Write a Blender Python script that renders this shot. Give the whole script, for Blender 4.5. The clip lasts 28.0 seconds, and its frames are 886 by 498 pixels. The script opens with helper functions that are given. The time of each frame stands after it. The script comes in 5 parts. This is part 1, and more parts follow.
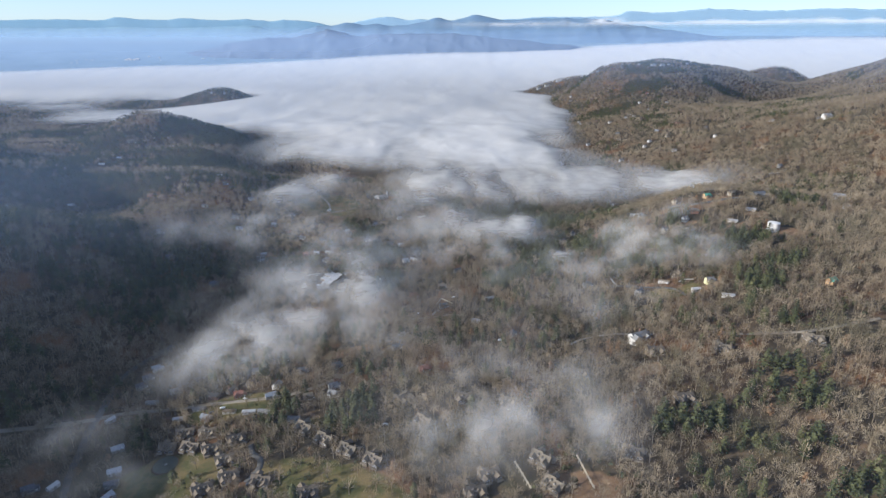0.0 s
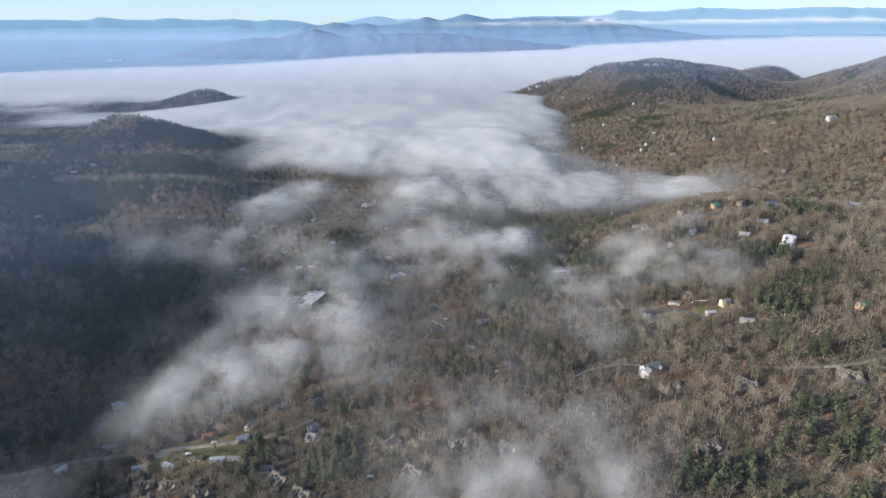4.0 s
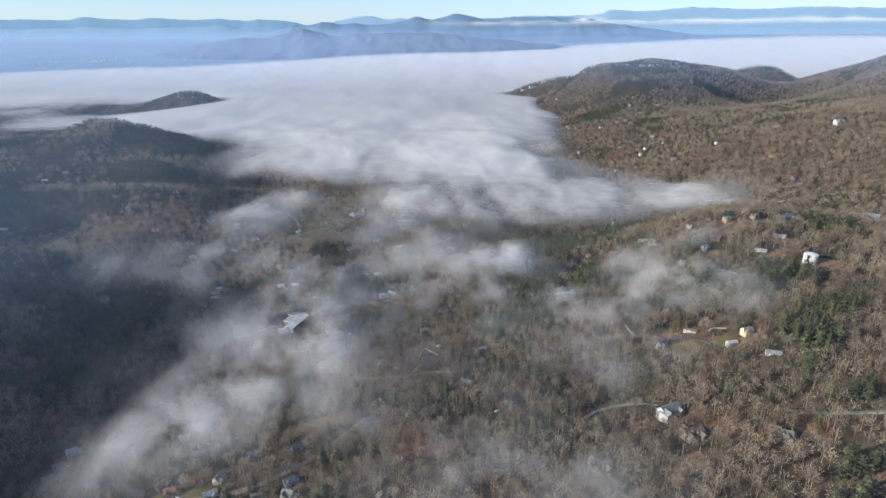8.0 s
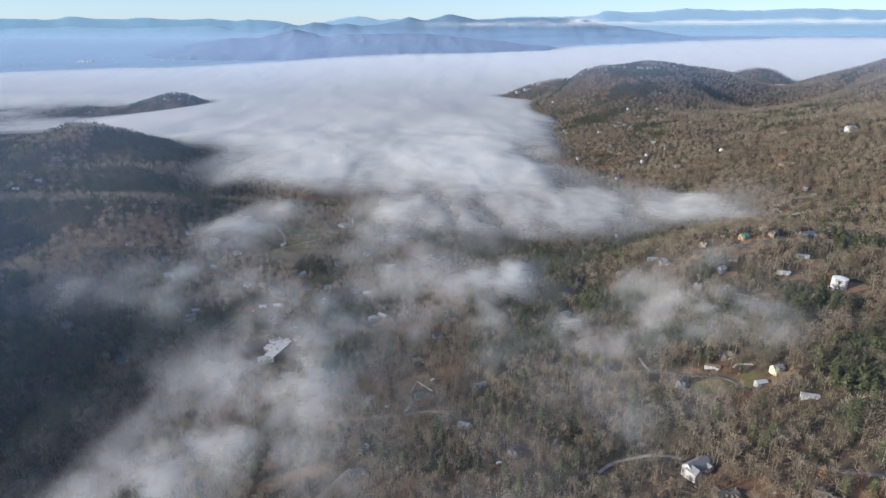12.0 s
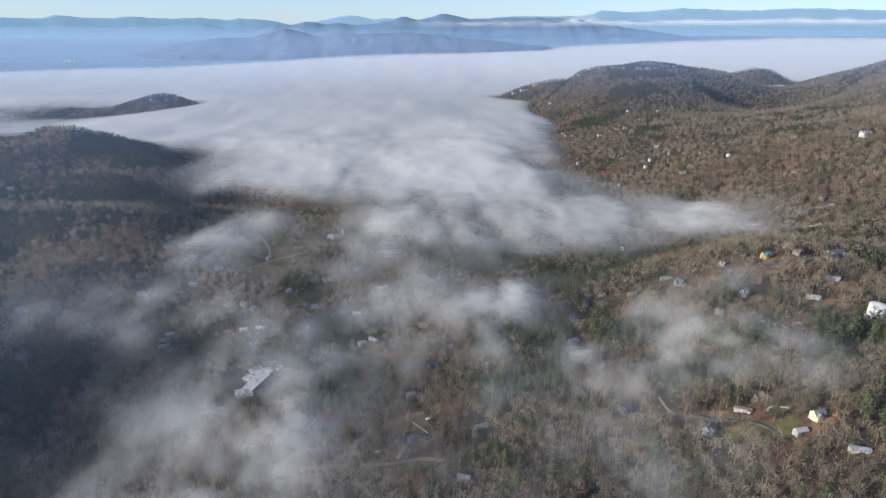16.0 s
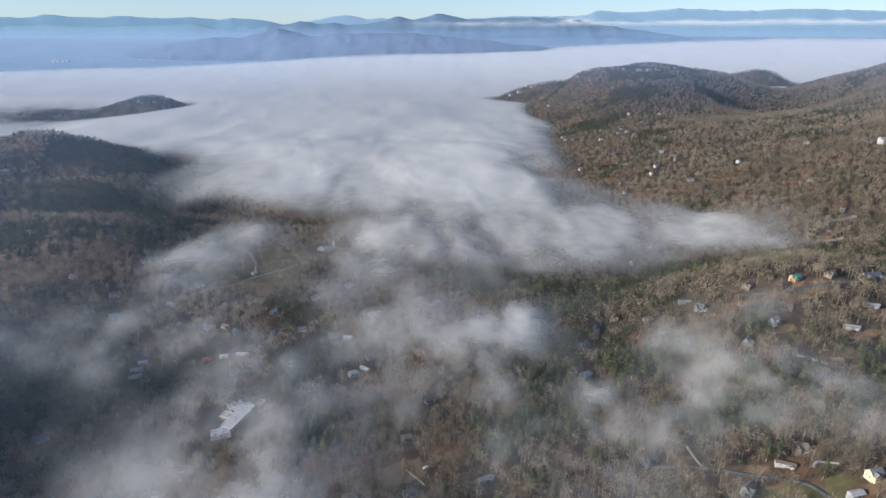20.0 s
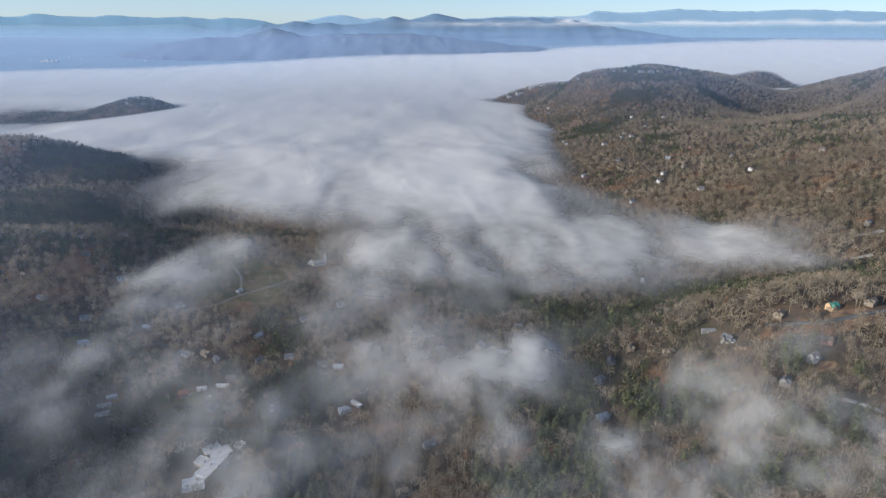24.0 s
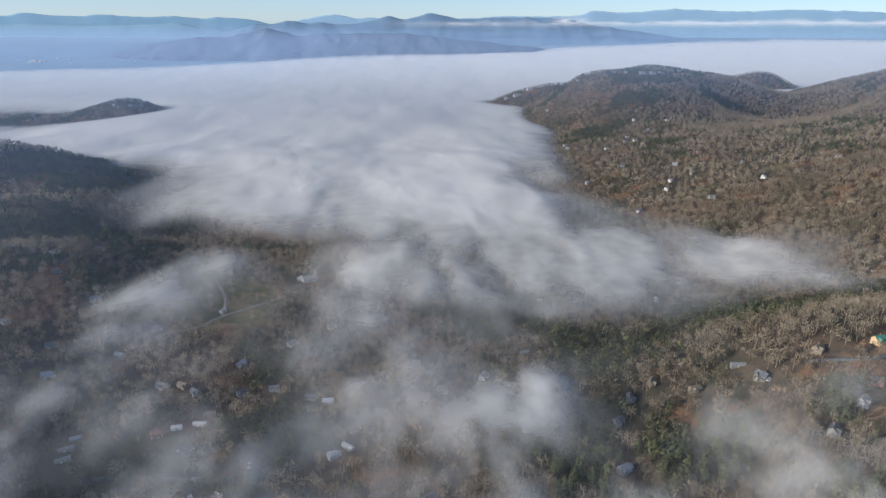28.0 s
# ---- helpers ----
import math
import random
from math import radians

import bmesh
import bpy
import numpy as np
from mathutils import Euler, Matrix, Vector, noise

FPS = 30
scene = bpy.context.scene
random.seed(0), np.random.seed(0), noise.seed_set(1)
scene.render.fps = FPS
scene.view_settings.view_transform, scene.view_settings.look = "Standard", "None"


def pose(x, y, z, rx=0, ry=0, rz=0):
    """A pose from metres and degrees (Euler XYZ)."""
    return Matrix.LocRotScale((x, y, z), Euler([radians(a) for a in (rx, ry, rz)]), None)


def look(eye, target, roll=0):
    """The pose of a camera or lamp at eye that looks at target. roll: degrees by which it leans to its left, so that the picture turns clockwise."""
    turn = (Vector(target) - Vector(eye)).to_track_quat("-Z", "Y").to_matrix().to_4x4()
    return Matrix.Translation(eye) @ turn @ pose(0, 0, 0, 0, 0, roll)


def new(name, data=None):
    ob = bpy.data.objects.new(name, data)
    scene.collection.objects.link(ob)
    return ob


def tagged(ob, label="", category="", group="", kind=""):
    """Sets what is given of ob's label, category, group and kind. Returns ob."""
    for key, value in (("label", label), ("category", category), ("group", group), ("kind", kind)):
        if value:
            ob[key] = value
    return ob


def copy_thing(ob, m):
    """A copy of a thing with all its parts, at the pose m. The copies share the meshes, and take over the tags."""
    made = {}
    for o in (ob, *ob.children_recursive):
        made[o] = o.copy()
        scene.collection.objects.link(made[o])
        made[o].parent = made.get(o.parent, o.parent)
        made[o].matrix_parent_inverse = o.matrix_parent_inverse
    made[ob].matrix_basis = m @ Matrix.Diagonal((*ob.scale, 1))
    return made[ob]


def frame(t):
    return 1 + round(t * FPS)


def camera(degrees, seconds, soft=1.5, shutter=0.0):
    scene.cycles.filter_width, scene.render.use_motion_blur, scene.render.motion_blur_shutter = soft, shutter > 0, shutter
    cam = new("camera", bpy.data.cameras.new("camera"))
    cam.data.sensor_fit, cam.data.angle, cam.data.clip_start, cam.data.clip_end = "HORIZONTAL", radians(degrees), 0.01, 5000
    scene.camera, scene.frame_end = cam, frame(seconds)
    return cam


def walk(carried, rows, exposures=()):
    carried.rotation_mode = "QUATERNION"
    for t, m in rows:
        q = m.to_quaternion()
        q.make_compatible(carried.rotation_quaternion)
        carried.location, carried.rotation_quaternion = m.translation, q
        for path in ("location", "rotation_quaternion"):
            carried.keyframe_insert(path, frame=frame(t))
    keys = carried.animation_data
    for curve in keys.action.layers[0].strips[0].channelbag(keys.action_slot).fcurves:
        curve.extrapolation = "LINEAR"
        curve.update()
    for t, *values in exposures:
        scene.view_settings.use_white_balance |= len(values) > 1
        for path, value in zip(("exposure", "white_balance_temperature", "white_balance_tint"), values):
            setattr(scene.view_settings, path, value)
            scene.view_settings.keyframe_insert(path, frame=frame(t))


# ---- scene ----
cam = camera(73.4, 28.0, soft=1.4)
METRES, EYE, TILT, LEAN, TURN = 400.0, 315.0, -20.9, 0.0, 0.0
ROWS = [
    (0.0, 0.0, 0.0, 0.0, 0.0, 0.0, -0.0),
    (0.5, 0.0001, 0.0168, 0.0064, -0.12, -0.01, 0.07),
    (1.0, 0.0002, 0.0335, 0.0126, -0.23, -0.01, 0.12),
    (1.5, 0.0002, 0.0503, 0.0189, -0.34, -0.01, 0.18),
    (2.0, 0.0007, 0.0671, 0.0252, -0.46, -0.03, 0.24),
    (2.5, 0.0007, 0.0838, 0.0316, -0.57, -0.03, 0.3),
    (3.0, 0.0006, 0.0998, 0.0374, -0.68, -0.04, 0.35),
    (3.5, 0.0006, 0.1166, 0.0435, -0.77, -0.04, 0.4),
    (5.5, 0.0012, 0.1837, 0.0694, -1.16, -0.06, 0.6),
    (6.0, 0.0013, 0.2006, 0.0758, -1.25, -0.08, 0.63),
    (6.5, 0.0014, 0.2175, 0.0823, -1.35, -0.09, 0.67),
    (7.0, 0.0013, 0.2341, 0.0892, -1.46, -0.09, 0.69),
    (7.5, 0.0015, 0.2513, 0.0955, -1.56, -0.1, 0.73),
    (8.0, 0.0019, 0.2683, 0.1023, -1.65, -0.08, 0.78),
    (8.5, 0.0021, 0.2853, 0.1087, -1.72, -0.07, 0.79),
    (9.0, 0.0023, 0.3024, 0.1155, -1.81, -0.06, 0.8),
    (9.5, 0.0026, 0.3193, 0.122, -1.89, -0.06, 0.8),
    (10.0, 0.003, 0.3363, 0.1284, -1.97, -0.04, 0.8),
    (10.5, 0.0032, 0.353, 0.135, -2.06, -0.03, 0.81),
    (11.0, 0.0034, 0.3698, 0.1413, -2.14, -0.03, 0.82),
    (11.5, 0.0034, 0.3866, 0.1479, -2.22, -0.02, 0.82),
    (12.0, 0.0035, 0.4034, 0.1543, -2.3, -0.03, 0.83),
    (12.5, 0.0036, 0.4202, 0.1605, -2.38, -0.04, 0.84),
    (14.5, 0.0059, 0.4885, 0.1851, -2.66, -0.08, 0.91),
    (15.0, 0.0059, 0.505, 0.1918, -2.72, -0.07, 0.93),
    (15.5, 0.0059, 0.5216, 0.1984, -2.78, -0.07, 0.94),
    (16.0, 0.0058, 0.5382, 0.2049, -2.85, -0.08, 0.95),
    (16.5, 0.0059, 0.555, 0.2113, -2.91, -0.08, 0.96),
    (17.0, 0.0059, 0.5713, 0.2178, -2.98, -0.07, 0.98),
    (17.5, 0.0062, 0.5882, 0.224, -3.04, -0.07, 0.99),
    (18.0, 0.0062, 0.6047, 0.2303, -3.08, -0.07, 1.0),
    (18.5, 0.0063, 0.6213, 0.2368, -3.15, -0.07, 1.0),
    (19.0, 0.0064, 0.6379, 0.2431, -3.19, -0.07, 1.02),
    (19.5, 0.0065, 0.6546, 0.2494, -3.25, -0.07, 1.03),
    (20.0, 0.0065, 0.6705, 0.2551, -3.3, -0.09, 1.03),
    (20.5, 0.0066, 0.6869, 0.2614, -3.36, -0.08, 1.05),
    (21.0, 0.0067, 0.7034, 0.2677, -3.4, -0.1, 1.05),
    (21.5, 0.0068, 0.72, 0.2741, -3.46, -0.1, 1.05),
    (23.5, 0.0077, 0.7865, 0.2995, -3.63, -0.08, 1.03),
    (24.0, 0.0075, 0.8028, 0.3059, -3.67, -0.09, 1.05),
    (24.5, 0.0069, 0.8193, 0.3123, -3.73, -0.08, 1.05),
    (25.0, 0.0069, 0.8357, 0.3187, -3.78, -0.09, 1.07),
    (25.5, 0.0065, 0.8521, 0.3251, -3.84, -0.09, 1.09),
    (26.0, 0.0065, 0.8687, 0.3312, -3.89, -0.1, 1.1),
    (26.5, 0.0065, 0.8849, 0.3377, -3.95, -0.09, 1.1),
    (27.0, 0.0066, 0.9013, 0.3439, -4.01, -0.1, 1.12),
    (27.5, 0.0065, 0.9175, 0.3503, -4.06, -0.12, 1.14),
    (28.0, 0.0063, 0.9341, 0.3565, -4.13, -0.12, 1.16),
]
walk(cam, [(t, pose(0, 0, EYE, TILT, LEAN, TURN) @ pose(METRES * x, METRES * y, METRES * z, 90 + pitch, roll, yaw)) for t, x, y, z, yaw, pitch, roll in ROWS],
     exposures=[(0.0, 1.16, 6270, 9), (28.0, 0.82, 6350, 9)])

# ---- world and sun: a low, slightly warm morning sun from behind the left shoulder ----
SUN_EL, SUN_AZ = radians(17.0), radians(253.0)
world = bpy.data.worlds.new("sky")
scene.world = world
world.use_nodes = True
wn = world.node_tree.nodes
wl = world.node_tree.links
wn.clear()
sky = wn.new("ShaderNodeTexSky")
sky.sky_type = "NISHITA"
sky.sun_disc = False
sky.sun_elevation = SUN_EL
sky.sun_rotation = SUN_AZ
sky.altitude = 900.0
sky.air_density = 1.0
sky.dust_density = 0.05
sky.ozone_density = 2.5
sky_bg = wn.new("ShaderNodeBackground")
sky_bg.inputs["Strength"].default_value = 0.099
sky_out = wn.new("ShaderNodeOutputWorld")
sky_tone = wn.new("ShaderNodeMix")
sky_tone.data_type = "RGBA"
sky_tone.blend_type = "MULTIPLY"
sky_tone.inputs[0].default_value = 1.0
sky_tone.inputs[7].default_value = (0.62, 0.80, 1.12, 1)
wl.new(sky.outputs["Color"], sky_tone.inputs[6])
sky_pale = wn.new("ShaderNodeMix")  # thin high haze whitens the blue evenly
sky_pale.data_type = "RGBA"
sky_pale.inputs[0].default_value = 0.5
sky_pale.inputs[7].default_value = (2.8, 3.35, 4.2, 1)
wl.new(sky_tone.outputs[2], sky_pale.inputs[6])
wl.new(sky_pale.outputs[2], sky_bg.inputs["Color"])
wl.new(sky_bg.outputs["Background"], sky_out.inputs["Surface"])

sun_data = bpy.data.lights.new("sun", "SUN")
sun_data.energy = 3.9
sun_data.angle = radians(0.6)
sun_data.color = (1.0, 0.928, 0.825)
sun = new("sun", sun_data)
sun_way = Vector((math.sin(SUN_AZ) * math.cos(SUN_EL), math.cos(SUN_AZ) * math.cos(SUN_EL), math.sin(SUN_EL)))
sun.matrix_world = look(sun_way * 1500, (0, 0, 0))

# ---- materials ----
def nodes_of(name):
    m = bpy.data.materials.new(name)
    m.use_nodes = True
    nt = m.node_tree
    nt.nodes.clear()
    out = nt.nodes.new("ShaderNodeOutputMaterial")
    return m, nt, out


def add(nt, kind, **values):
    n = nt.nodes.new(kind)
    for key, value in values.items():
        n.inputs[key.replace("_", " ")].default_value = value
    return n


def noise_at(nt, scale, detail=4.0, rough=0.55, stretch=(1, 1, 1), swirl=0.0):
    """Noise in metres: features about 1 / scale across."""
    geo = nt.nodes.new("ShaderNodeNewGeometry")
    mp = nt.nodes.new("ShaderNodeMapping")
    mp.inputs["Scale"].default_value = stretch
    nt.links.new(geo.outputs["Position"], mp.inputs["Vector"])
    n = add(nt, "ShaderNodeTexNoise", Scale=scale, Detail=detail, Roughness=rough, Distortion=swirl)
    nt.links.new(mp.outputs["Vector"], n.inputs["Vector"])
    return n.outputs["Fac"]


def ramp(nt, fac, stops):
    r = nt.nodes.new("ShaderNodeValToRGB")
    e = r.color_ramp.elements
    while len(e) < len(stops):
        e.new(0.5)
    for k, (pos, col) in enumerate(stops):
        e[k].position = pos
        e[k].color = (*col, 1)
    nt.links.new(fac, r.inputs["Fac"])
    return r.outputs["Color"]


def mix(nt, fac, a, b, blend="MIX"):
    m = nt.nodes.new("ShaderNodeMix")
    m.data_type = "RGBA"
    m.blend_type = blend
    for sock, v in ((m.inputs[0], fac), (m.inputs[6], a), (m.inputs[7], b)):
        if isinstance(v, bpy.types.NodeSocket):
            nt.links.new(v, sock)
        elif isinstance(v, (int, float)):
            sock.default_value = v
        else:
            sock.default_value = (*v, 1)
    return m.outputs[2]


def maths(nt, op, a, b=0.0, clamp=False):
    m = nt.nodes.new("ShaderNodeMath")
    m.operation = op
    m.use_clamp = clamp
    for sock, v in zip(m.inputs, (a, b)):
        if isinstance(v, bpy.types.NodeSocket):
            nt.links.new(v, sock)
        else:
            sock.default_value = v
    return m.outputs[0]


def smooth(nt, v, lo, hi, a=0.0, b=1.0):
    m = nt.nodes.new("ShaderNodeMapRange")
    m.interpolation_type = "SMOOTHSTEP"
    nt.links.new(v, m.inputs["Value"])
    for key, x in (("From Min", lo), ("From Max", hi), ("To Min", a), ("To Max", b)):
        m.inputs[key].default_value = x
    return m.outputs["Result"]


def attribute(nt, name):
    a = nt.nodes.new("ShaderNodeAttribute")
    a.attribute_name = name
    return a.outputs["Fac"]


def island(nt):
    return nt.nodes.new("ShaderNodeNewGeometry").outputs["Random Per Island"]


def surface(nt, out, colour, rough=0.85, metal=0.0, bump=None, depth=0.1, spec=0.3):
    p = nt.nodes.new("ShaderNodeBsdfPrincipled")
    if isinstance(colour, bpy.types.NodeSocket):
        nt.links.new(colour, p.inputs["Base Color"])
    else:
        p.inputs["Base Color"].default_value = (*colour, 1)
    p.inputs["Roughness"].default_value = rough
    p.inputs["Metallic"].default_value = metal
    p.inputs["Specular IOR Level"].default_value = spec
    if bump is not None:
        b = add(nt, "ShaderNodeBump", Strength=0.6, Distance=depth)
        nt.links.new(bump, b.inputs["Height"])
        nt.links.new(b.outputs["Normal"], p.inputs["Normal"])
    nt.links.new(p.outputs["BSDF"], out.inputs["Surface"])
    return p


def plain(name, a, b, scale=0.8, rough=0.8, metal=0.0, spec=0.3, fine=6.0, depth=0.03):
    """Two tones of one surface, mottled at two sizes."""
    m, nt, out = nodes_of(name)
    n1, n2 = noise_at(nt, scale), noise_at(nt, fine, 3.0)
    f = maths(nt, "ADD", maths(nt, "MULTIPLY", n1, 0.76), maths(nt, "MULTIPLY", n2, 0.24))
    surface(nt, out, ramp(nt, f, [(0.3, a), (0.7, b)]), rough, metal, n2, depth, spec)
    return m


def ground_material():
    m, nt, out = nodes_of("forest_floor")
    big, mid, fine = noise_at(nt, 0.006, 5.0), noise_at(nt, 0.05, 5.0, 0.65), noise_at(nt, 0.6, 4.0, 0.7)
    litter = ramp(nt, mid, [(0.30, (0.044, 0.031, 0.021)), (0.48, (0.080, 0.058, 0.038)), (0.60, (0.108, 0.076, 0.052)), (0.75, (0.160, 0.104, 0.066))])
    dull = ramp(nt, mid, [(0.30, (0.038, 0.033, 0.024)), (0.7, (0.105, 0.086, 0.060))])
    base = mix(nt, smooth(nt, big, 0.42, 0.60), dull, litter)
    tone = noise_at(nt, 0.021, 4.0, 0.6)
    base = mix(nt, smooth(nt, tone, 0.53, 0.68, 0.0, 0.7), base, (0.200, 0.105, 0.055))
    base = mix(nt, smooth(nt, tone, 0.47, 0.33, 0.0, 0.6), base, (0.062, 0.060, 0.036))
    grass = ramp(nt, noise_at(nt, 0.06, 5.0, 0.65), [(0.30, (0.044, 0.051, 0.021)), (0.45, (0.084, 0.082, 0.035)), (0.60, (0.150, 0.116, 0.058))])
    earth = ramp(nt, mid, [(0.3, (0.13, 0.082, 0.050)), (0.7, (0.25, 0.165, 0.103))])
    wob = maths(nt, "MULTIPLY", maths(nt, "SUBTRACT", mid, 0.5), 0.9)
    g = smooth(nt, maths(nt, "ADD", attribute(nt, "grass"), wob), 0.35, 0.60)
    e = smooth(nt, maths(nt, "ADD", attribute(nt, "earth"), wob), 0.38, 0.62)
    col = mix(nt, e, mix(nt, g, base, grass), earth)
    col = mix(nt, 0.35, col, ramp(nt, fine, [(0.3, (0.35, 0.35, 0.35)), (0.7, (1.0, 1.0, 1.0))]), "MULTIPLY")
    surface(nt, out, col, 0.95, bump=fine, depth=0.5, spec=0.1)
    return m


def bare_material(name="bare_twigs"):
    m, nt, out = nodes_of(name)
    n = noise_at(nt, 0.012, 4.0, 0.6)
    t = noise_at(nt, 0.11, 2.0)
    f = maths(nt, "ADD", maths(nt, "MULTIPLY", n, 0.55), maths(nt, "MULTIPLY", t, 0.45))
    col = ramp(nt, f, [(0.34, (0.160, 0.129, 0.091)), (0.47, (0.266, 0.218, 0.156)), (0.58, (0.356, 0.297, 0.214)), (0.70, (0.455, 0.388, 0.290))])
    tone = noise_at(nt, 0.021, 4.0, 0.6)
    col = mix(nt, smooth(nt, tone, 0.53, 0.68, 0.0, 0.5), col, (0.235, 0.150, 0.095))
    col = mix(nt, smooth(nt, tone, 0.47, 0.33, 0.0, 0.60), col, (0.112, 0.108, 0.062))
    col = mix(nt, 0.7, col, ramp(nt, island(nt), [(0.0, (0.58, 0.57, 0.57)), (1.0, (1.00, 0.98, 0.95))]), "MULTIPLY")
    p = surface(nt, out, col, 0.9, spec=0.1)
    trl = nt.nodes.new("ShaderNodeBsdfTranslucent")  # light sifts through the twigs
    nt.links.new(col, trl.inputs["Color"])
    both = add(nt, "ShaderNodeMixShader", Fac=0.32)
    nt.links.new(p.outputs[0], both.inputs[1])
    nt.links.new(trl.outputs[0], both.inputs[2])
    nt.links.new(both.outputs[0], out.inputs["Surface"])
    return m


def needle_material(name="pine_needles"):
    m, nt, out = nodes_of(name)
    t = noise_at(nt, 0.09, 3.0)
    col = ramp(nt, t, [(0.32, (0.027, 0.034, 0.017)), (0.5, (0.052, 0.059, 0.026)), (0.68, (0.096, 0.094, 0.040))])
    col = mix(nt, 0.6, col, ramp(nt, island(nt), [(0.0, (0.5, 0.5, 0.5)), (1.0, (1.3, 1.3, 1.2))]), "MULTIPLY")
    surface(nt, out, col, 0.75, spec=0.25)
    return m


def north(nt):
    """Metres towards the mountains."""
    sep = nt.nodes.new("ShaderNodeSeparateXYZ")
    nt.links.new(nt.nodes.new("ShaderNodeNewGeometry").outputs["Position"], sep.inputs[0])
    return sep.outputs[1]


def fog_material(name, share, body=(0.94, 0.92, 0.885)):
    """Fog as nested sheets, each with a share of its depth; wisps come from noise."""
    m, nt, out = nodes_of(name)
    d = maths(nt, "MULTIPLY", attribute(nt, "thickness"), share)
    n1 = noise_at(nt, 0.021, 3.0, 0.5, (1, 0.8, 1), 0.4)
    n2 = noise_at(nt, 0.065, 2.0, 0.5, (1, 0.8, 1), 0.3)
    w = maths(nt, "ADD", maths(nt, "MULTIPLY", n1, 0.7), maths(nt, "MULTIPLY", n2, 0.3))
    calm = smooth(nt, attribute(nt, "thickness"), 1.0, 3.2, 1.0, 0.12)
    w = maths(nt, "ADD", 1.0, maths(nt, "MULTIPLY", smooth(nt, w, 0.34, 0.66, -0.95, 0.95), maths(nt, "MULTIPLY", calm, smooth(nt, north(nt), 600, 1050, 1.0, 0.28))))
    d = maths(nt, "MULTIPLY", d, w)
    a = maths(nt, "SUBTRACT", 1.0, maths(nt, "POWER", 2.71828, maths(nt, "MULTIPLY", d, -1.0)), True)
    clear = nt.nodes.new("ShaderNodeBsdfTransparent")
    dif = add(nt, "ShaderNodeBsdfDiffuse", Color=(*body, 1))
    trl = add(nt, "ShaderNodeBsdfTranslucent", Color=(*body, 1))
    billow = add(nt, "ShaderNodeBump", Strength=0.75, Distance=14.0)  # soft billows on the top
    nt.links.new(noise_at(nt, 0.0085, 3.0, 0.45, (1, 0.5, 1), 0.5), billow.inputs["Height"])
    nt.links.new(billow.outputs[0], dif.inputs["Normal"])
    both = add(nt, "ShaderNodeMixShader", Fac=0.50)
    nt.links.new(dif.outputs[0], both.inputs[1])
    nt.links.new(trl.outputs[0], both.inputs[2])
    mx = nt.nodes.new("ShaderNodeMixShader")
    nt.links.new(a, mx.inputs["Fac"])
    nt.links.new(clear.outputs[0], mx.inputs[1])
    nt.links.new(both.outputs[0], mx.inputs[2])
    nt.links.new(mx.outputs[0], out.inputs["Surface"])
    return m


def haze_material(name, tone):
    """Kilometres of blue morning air, painted on one thin veil above the hills."""
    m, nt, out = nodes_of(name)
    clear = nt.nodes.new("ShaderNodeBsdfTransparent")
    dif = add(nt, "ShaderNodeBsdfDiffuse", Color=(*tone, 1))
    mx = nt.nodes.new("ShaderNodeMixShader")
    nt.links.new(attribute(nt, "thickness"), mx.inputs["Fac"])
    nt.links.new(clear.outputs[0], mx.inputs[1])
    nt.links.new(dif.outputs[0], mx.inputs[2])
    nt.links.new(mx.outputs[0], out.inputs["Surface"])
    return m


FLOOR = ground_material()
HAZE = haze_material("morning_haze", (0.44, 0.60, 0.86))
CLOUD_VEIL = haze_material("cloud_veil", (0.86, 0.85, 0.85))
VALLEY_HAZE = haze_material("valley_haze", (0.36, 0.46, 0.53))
BARE = bare_material()
NEEDLES = needle_material()
RUSSET = plain("russet_leaves", (0.125, 0.072, 0.040), (0.215, 0.130, 0.070), 0.15, 0.85, fine=0.8)
BARK = plain("bark", (0.13, 0.105, 0.085), (0.34, 0.30, 0.25), 0.4, 0.9)
FOG_TOP = fog_material("fog_top", 0.40)
FOG_MID = fog_material("fog_mid", 0.35)
FOG_LOW = fog_material("fog_low", 0.25)
# distant ridges: the haze is painted into the base colour, paler with distance
RIDGE_FAR = plain("far_ridge_haze_tint", (0.26, 0.40, 0.53), (0.285, 0.425, 0.55), 0.004, 1.0, fine=0.02)
RIDGE_WEST = plain("west_ridge_haze_tint", (0.175, 0.310, 0.430), (0.205, 0.335, 0.450), 0.004, 1.0, fine=0.02)
RIDGE_FOOT = plain("foothill_haze_tint", (0.185, 0.310, 0.415), (0.215, 0.340, 0.440), 0.006, 1.0, fine=0.03)
RIDGE_MID = plain("peaks_haze_tint", (0.120, 0.200, 0.305), (0.155, 0.235, 0.330), 0.006, 1.0, fine=0.03)
RIDGE_NEAR = plain("wooded_ridge_haze_tint", (0.078, 0.112, 0.165), (0.118, 0.152, 0.205), 0.008, 1.0, fine=0.04)
# the far plain's colour has the haze blue mixed in as well
PLAIN_HAZE = plain("far_valley_haze_tint", (0.130, 0.210, 0.280), (0.175, 0.255, 0.325), 0.006, 1.0, fine=0.02)

# ---- the lie of the land ----
def bump(x, y, cx, cy, rx, ry, h):
    return h * np.exp(-((x - cx) / rx) ** 2 / 2 - ((y - cy) / ry) ** 2 / 2)


def lattice(ix, iy, seed):
    v = np.sin(ix * 127.1 + iy * 311.7 + seed * 74.7) * 43758.5453
    return v - np.floor(v)


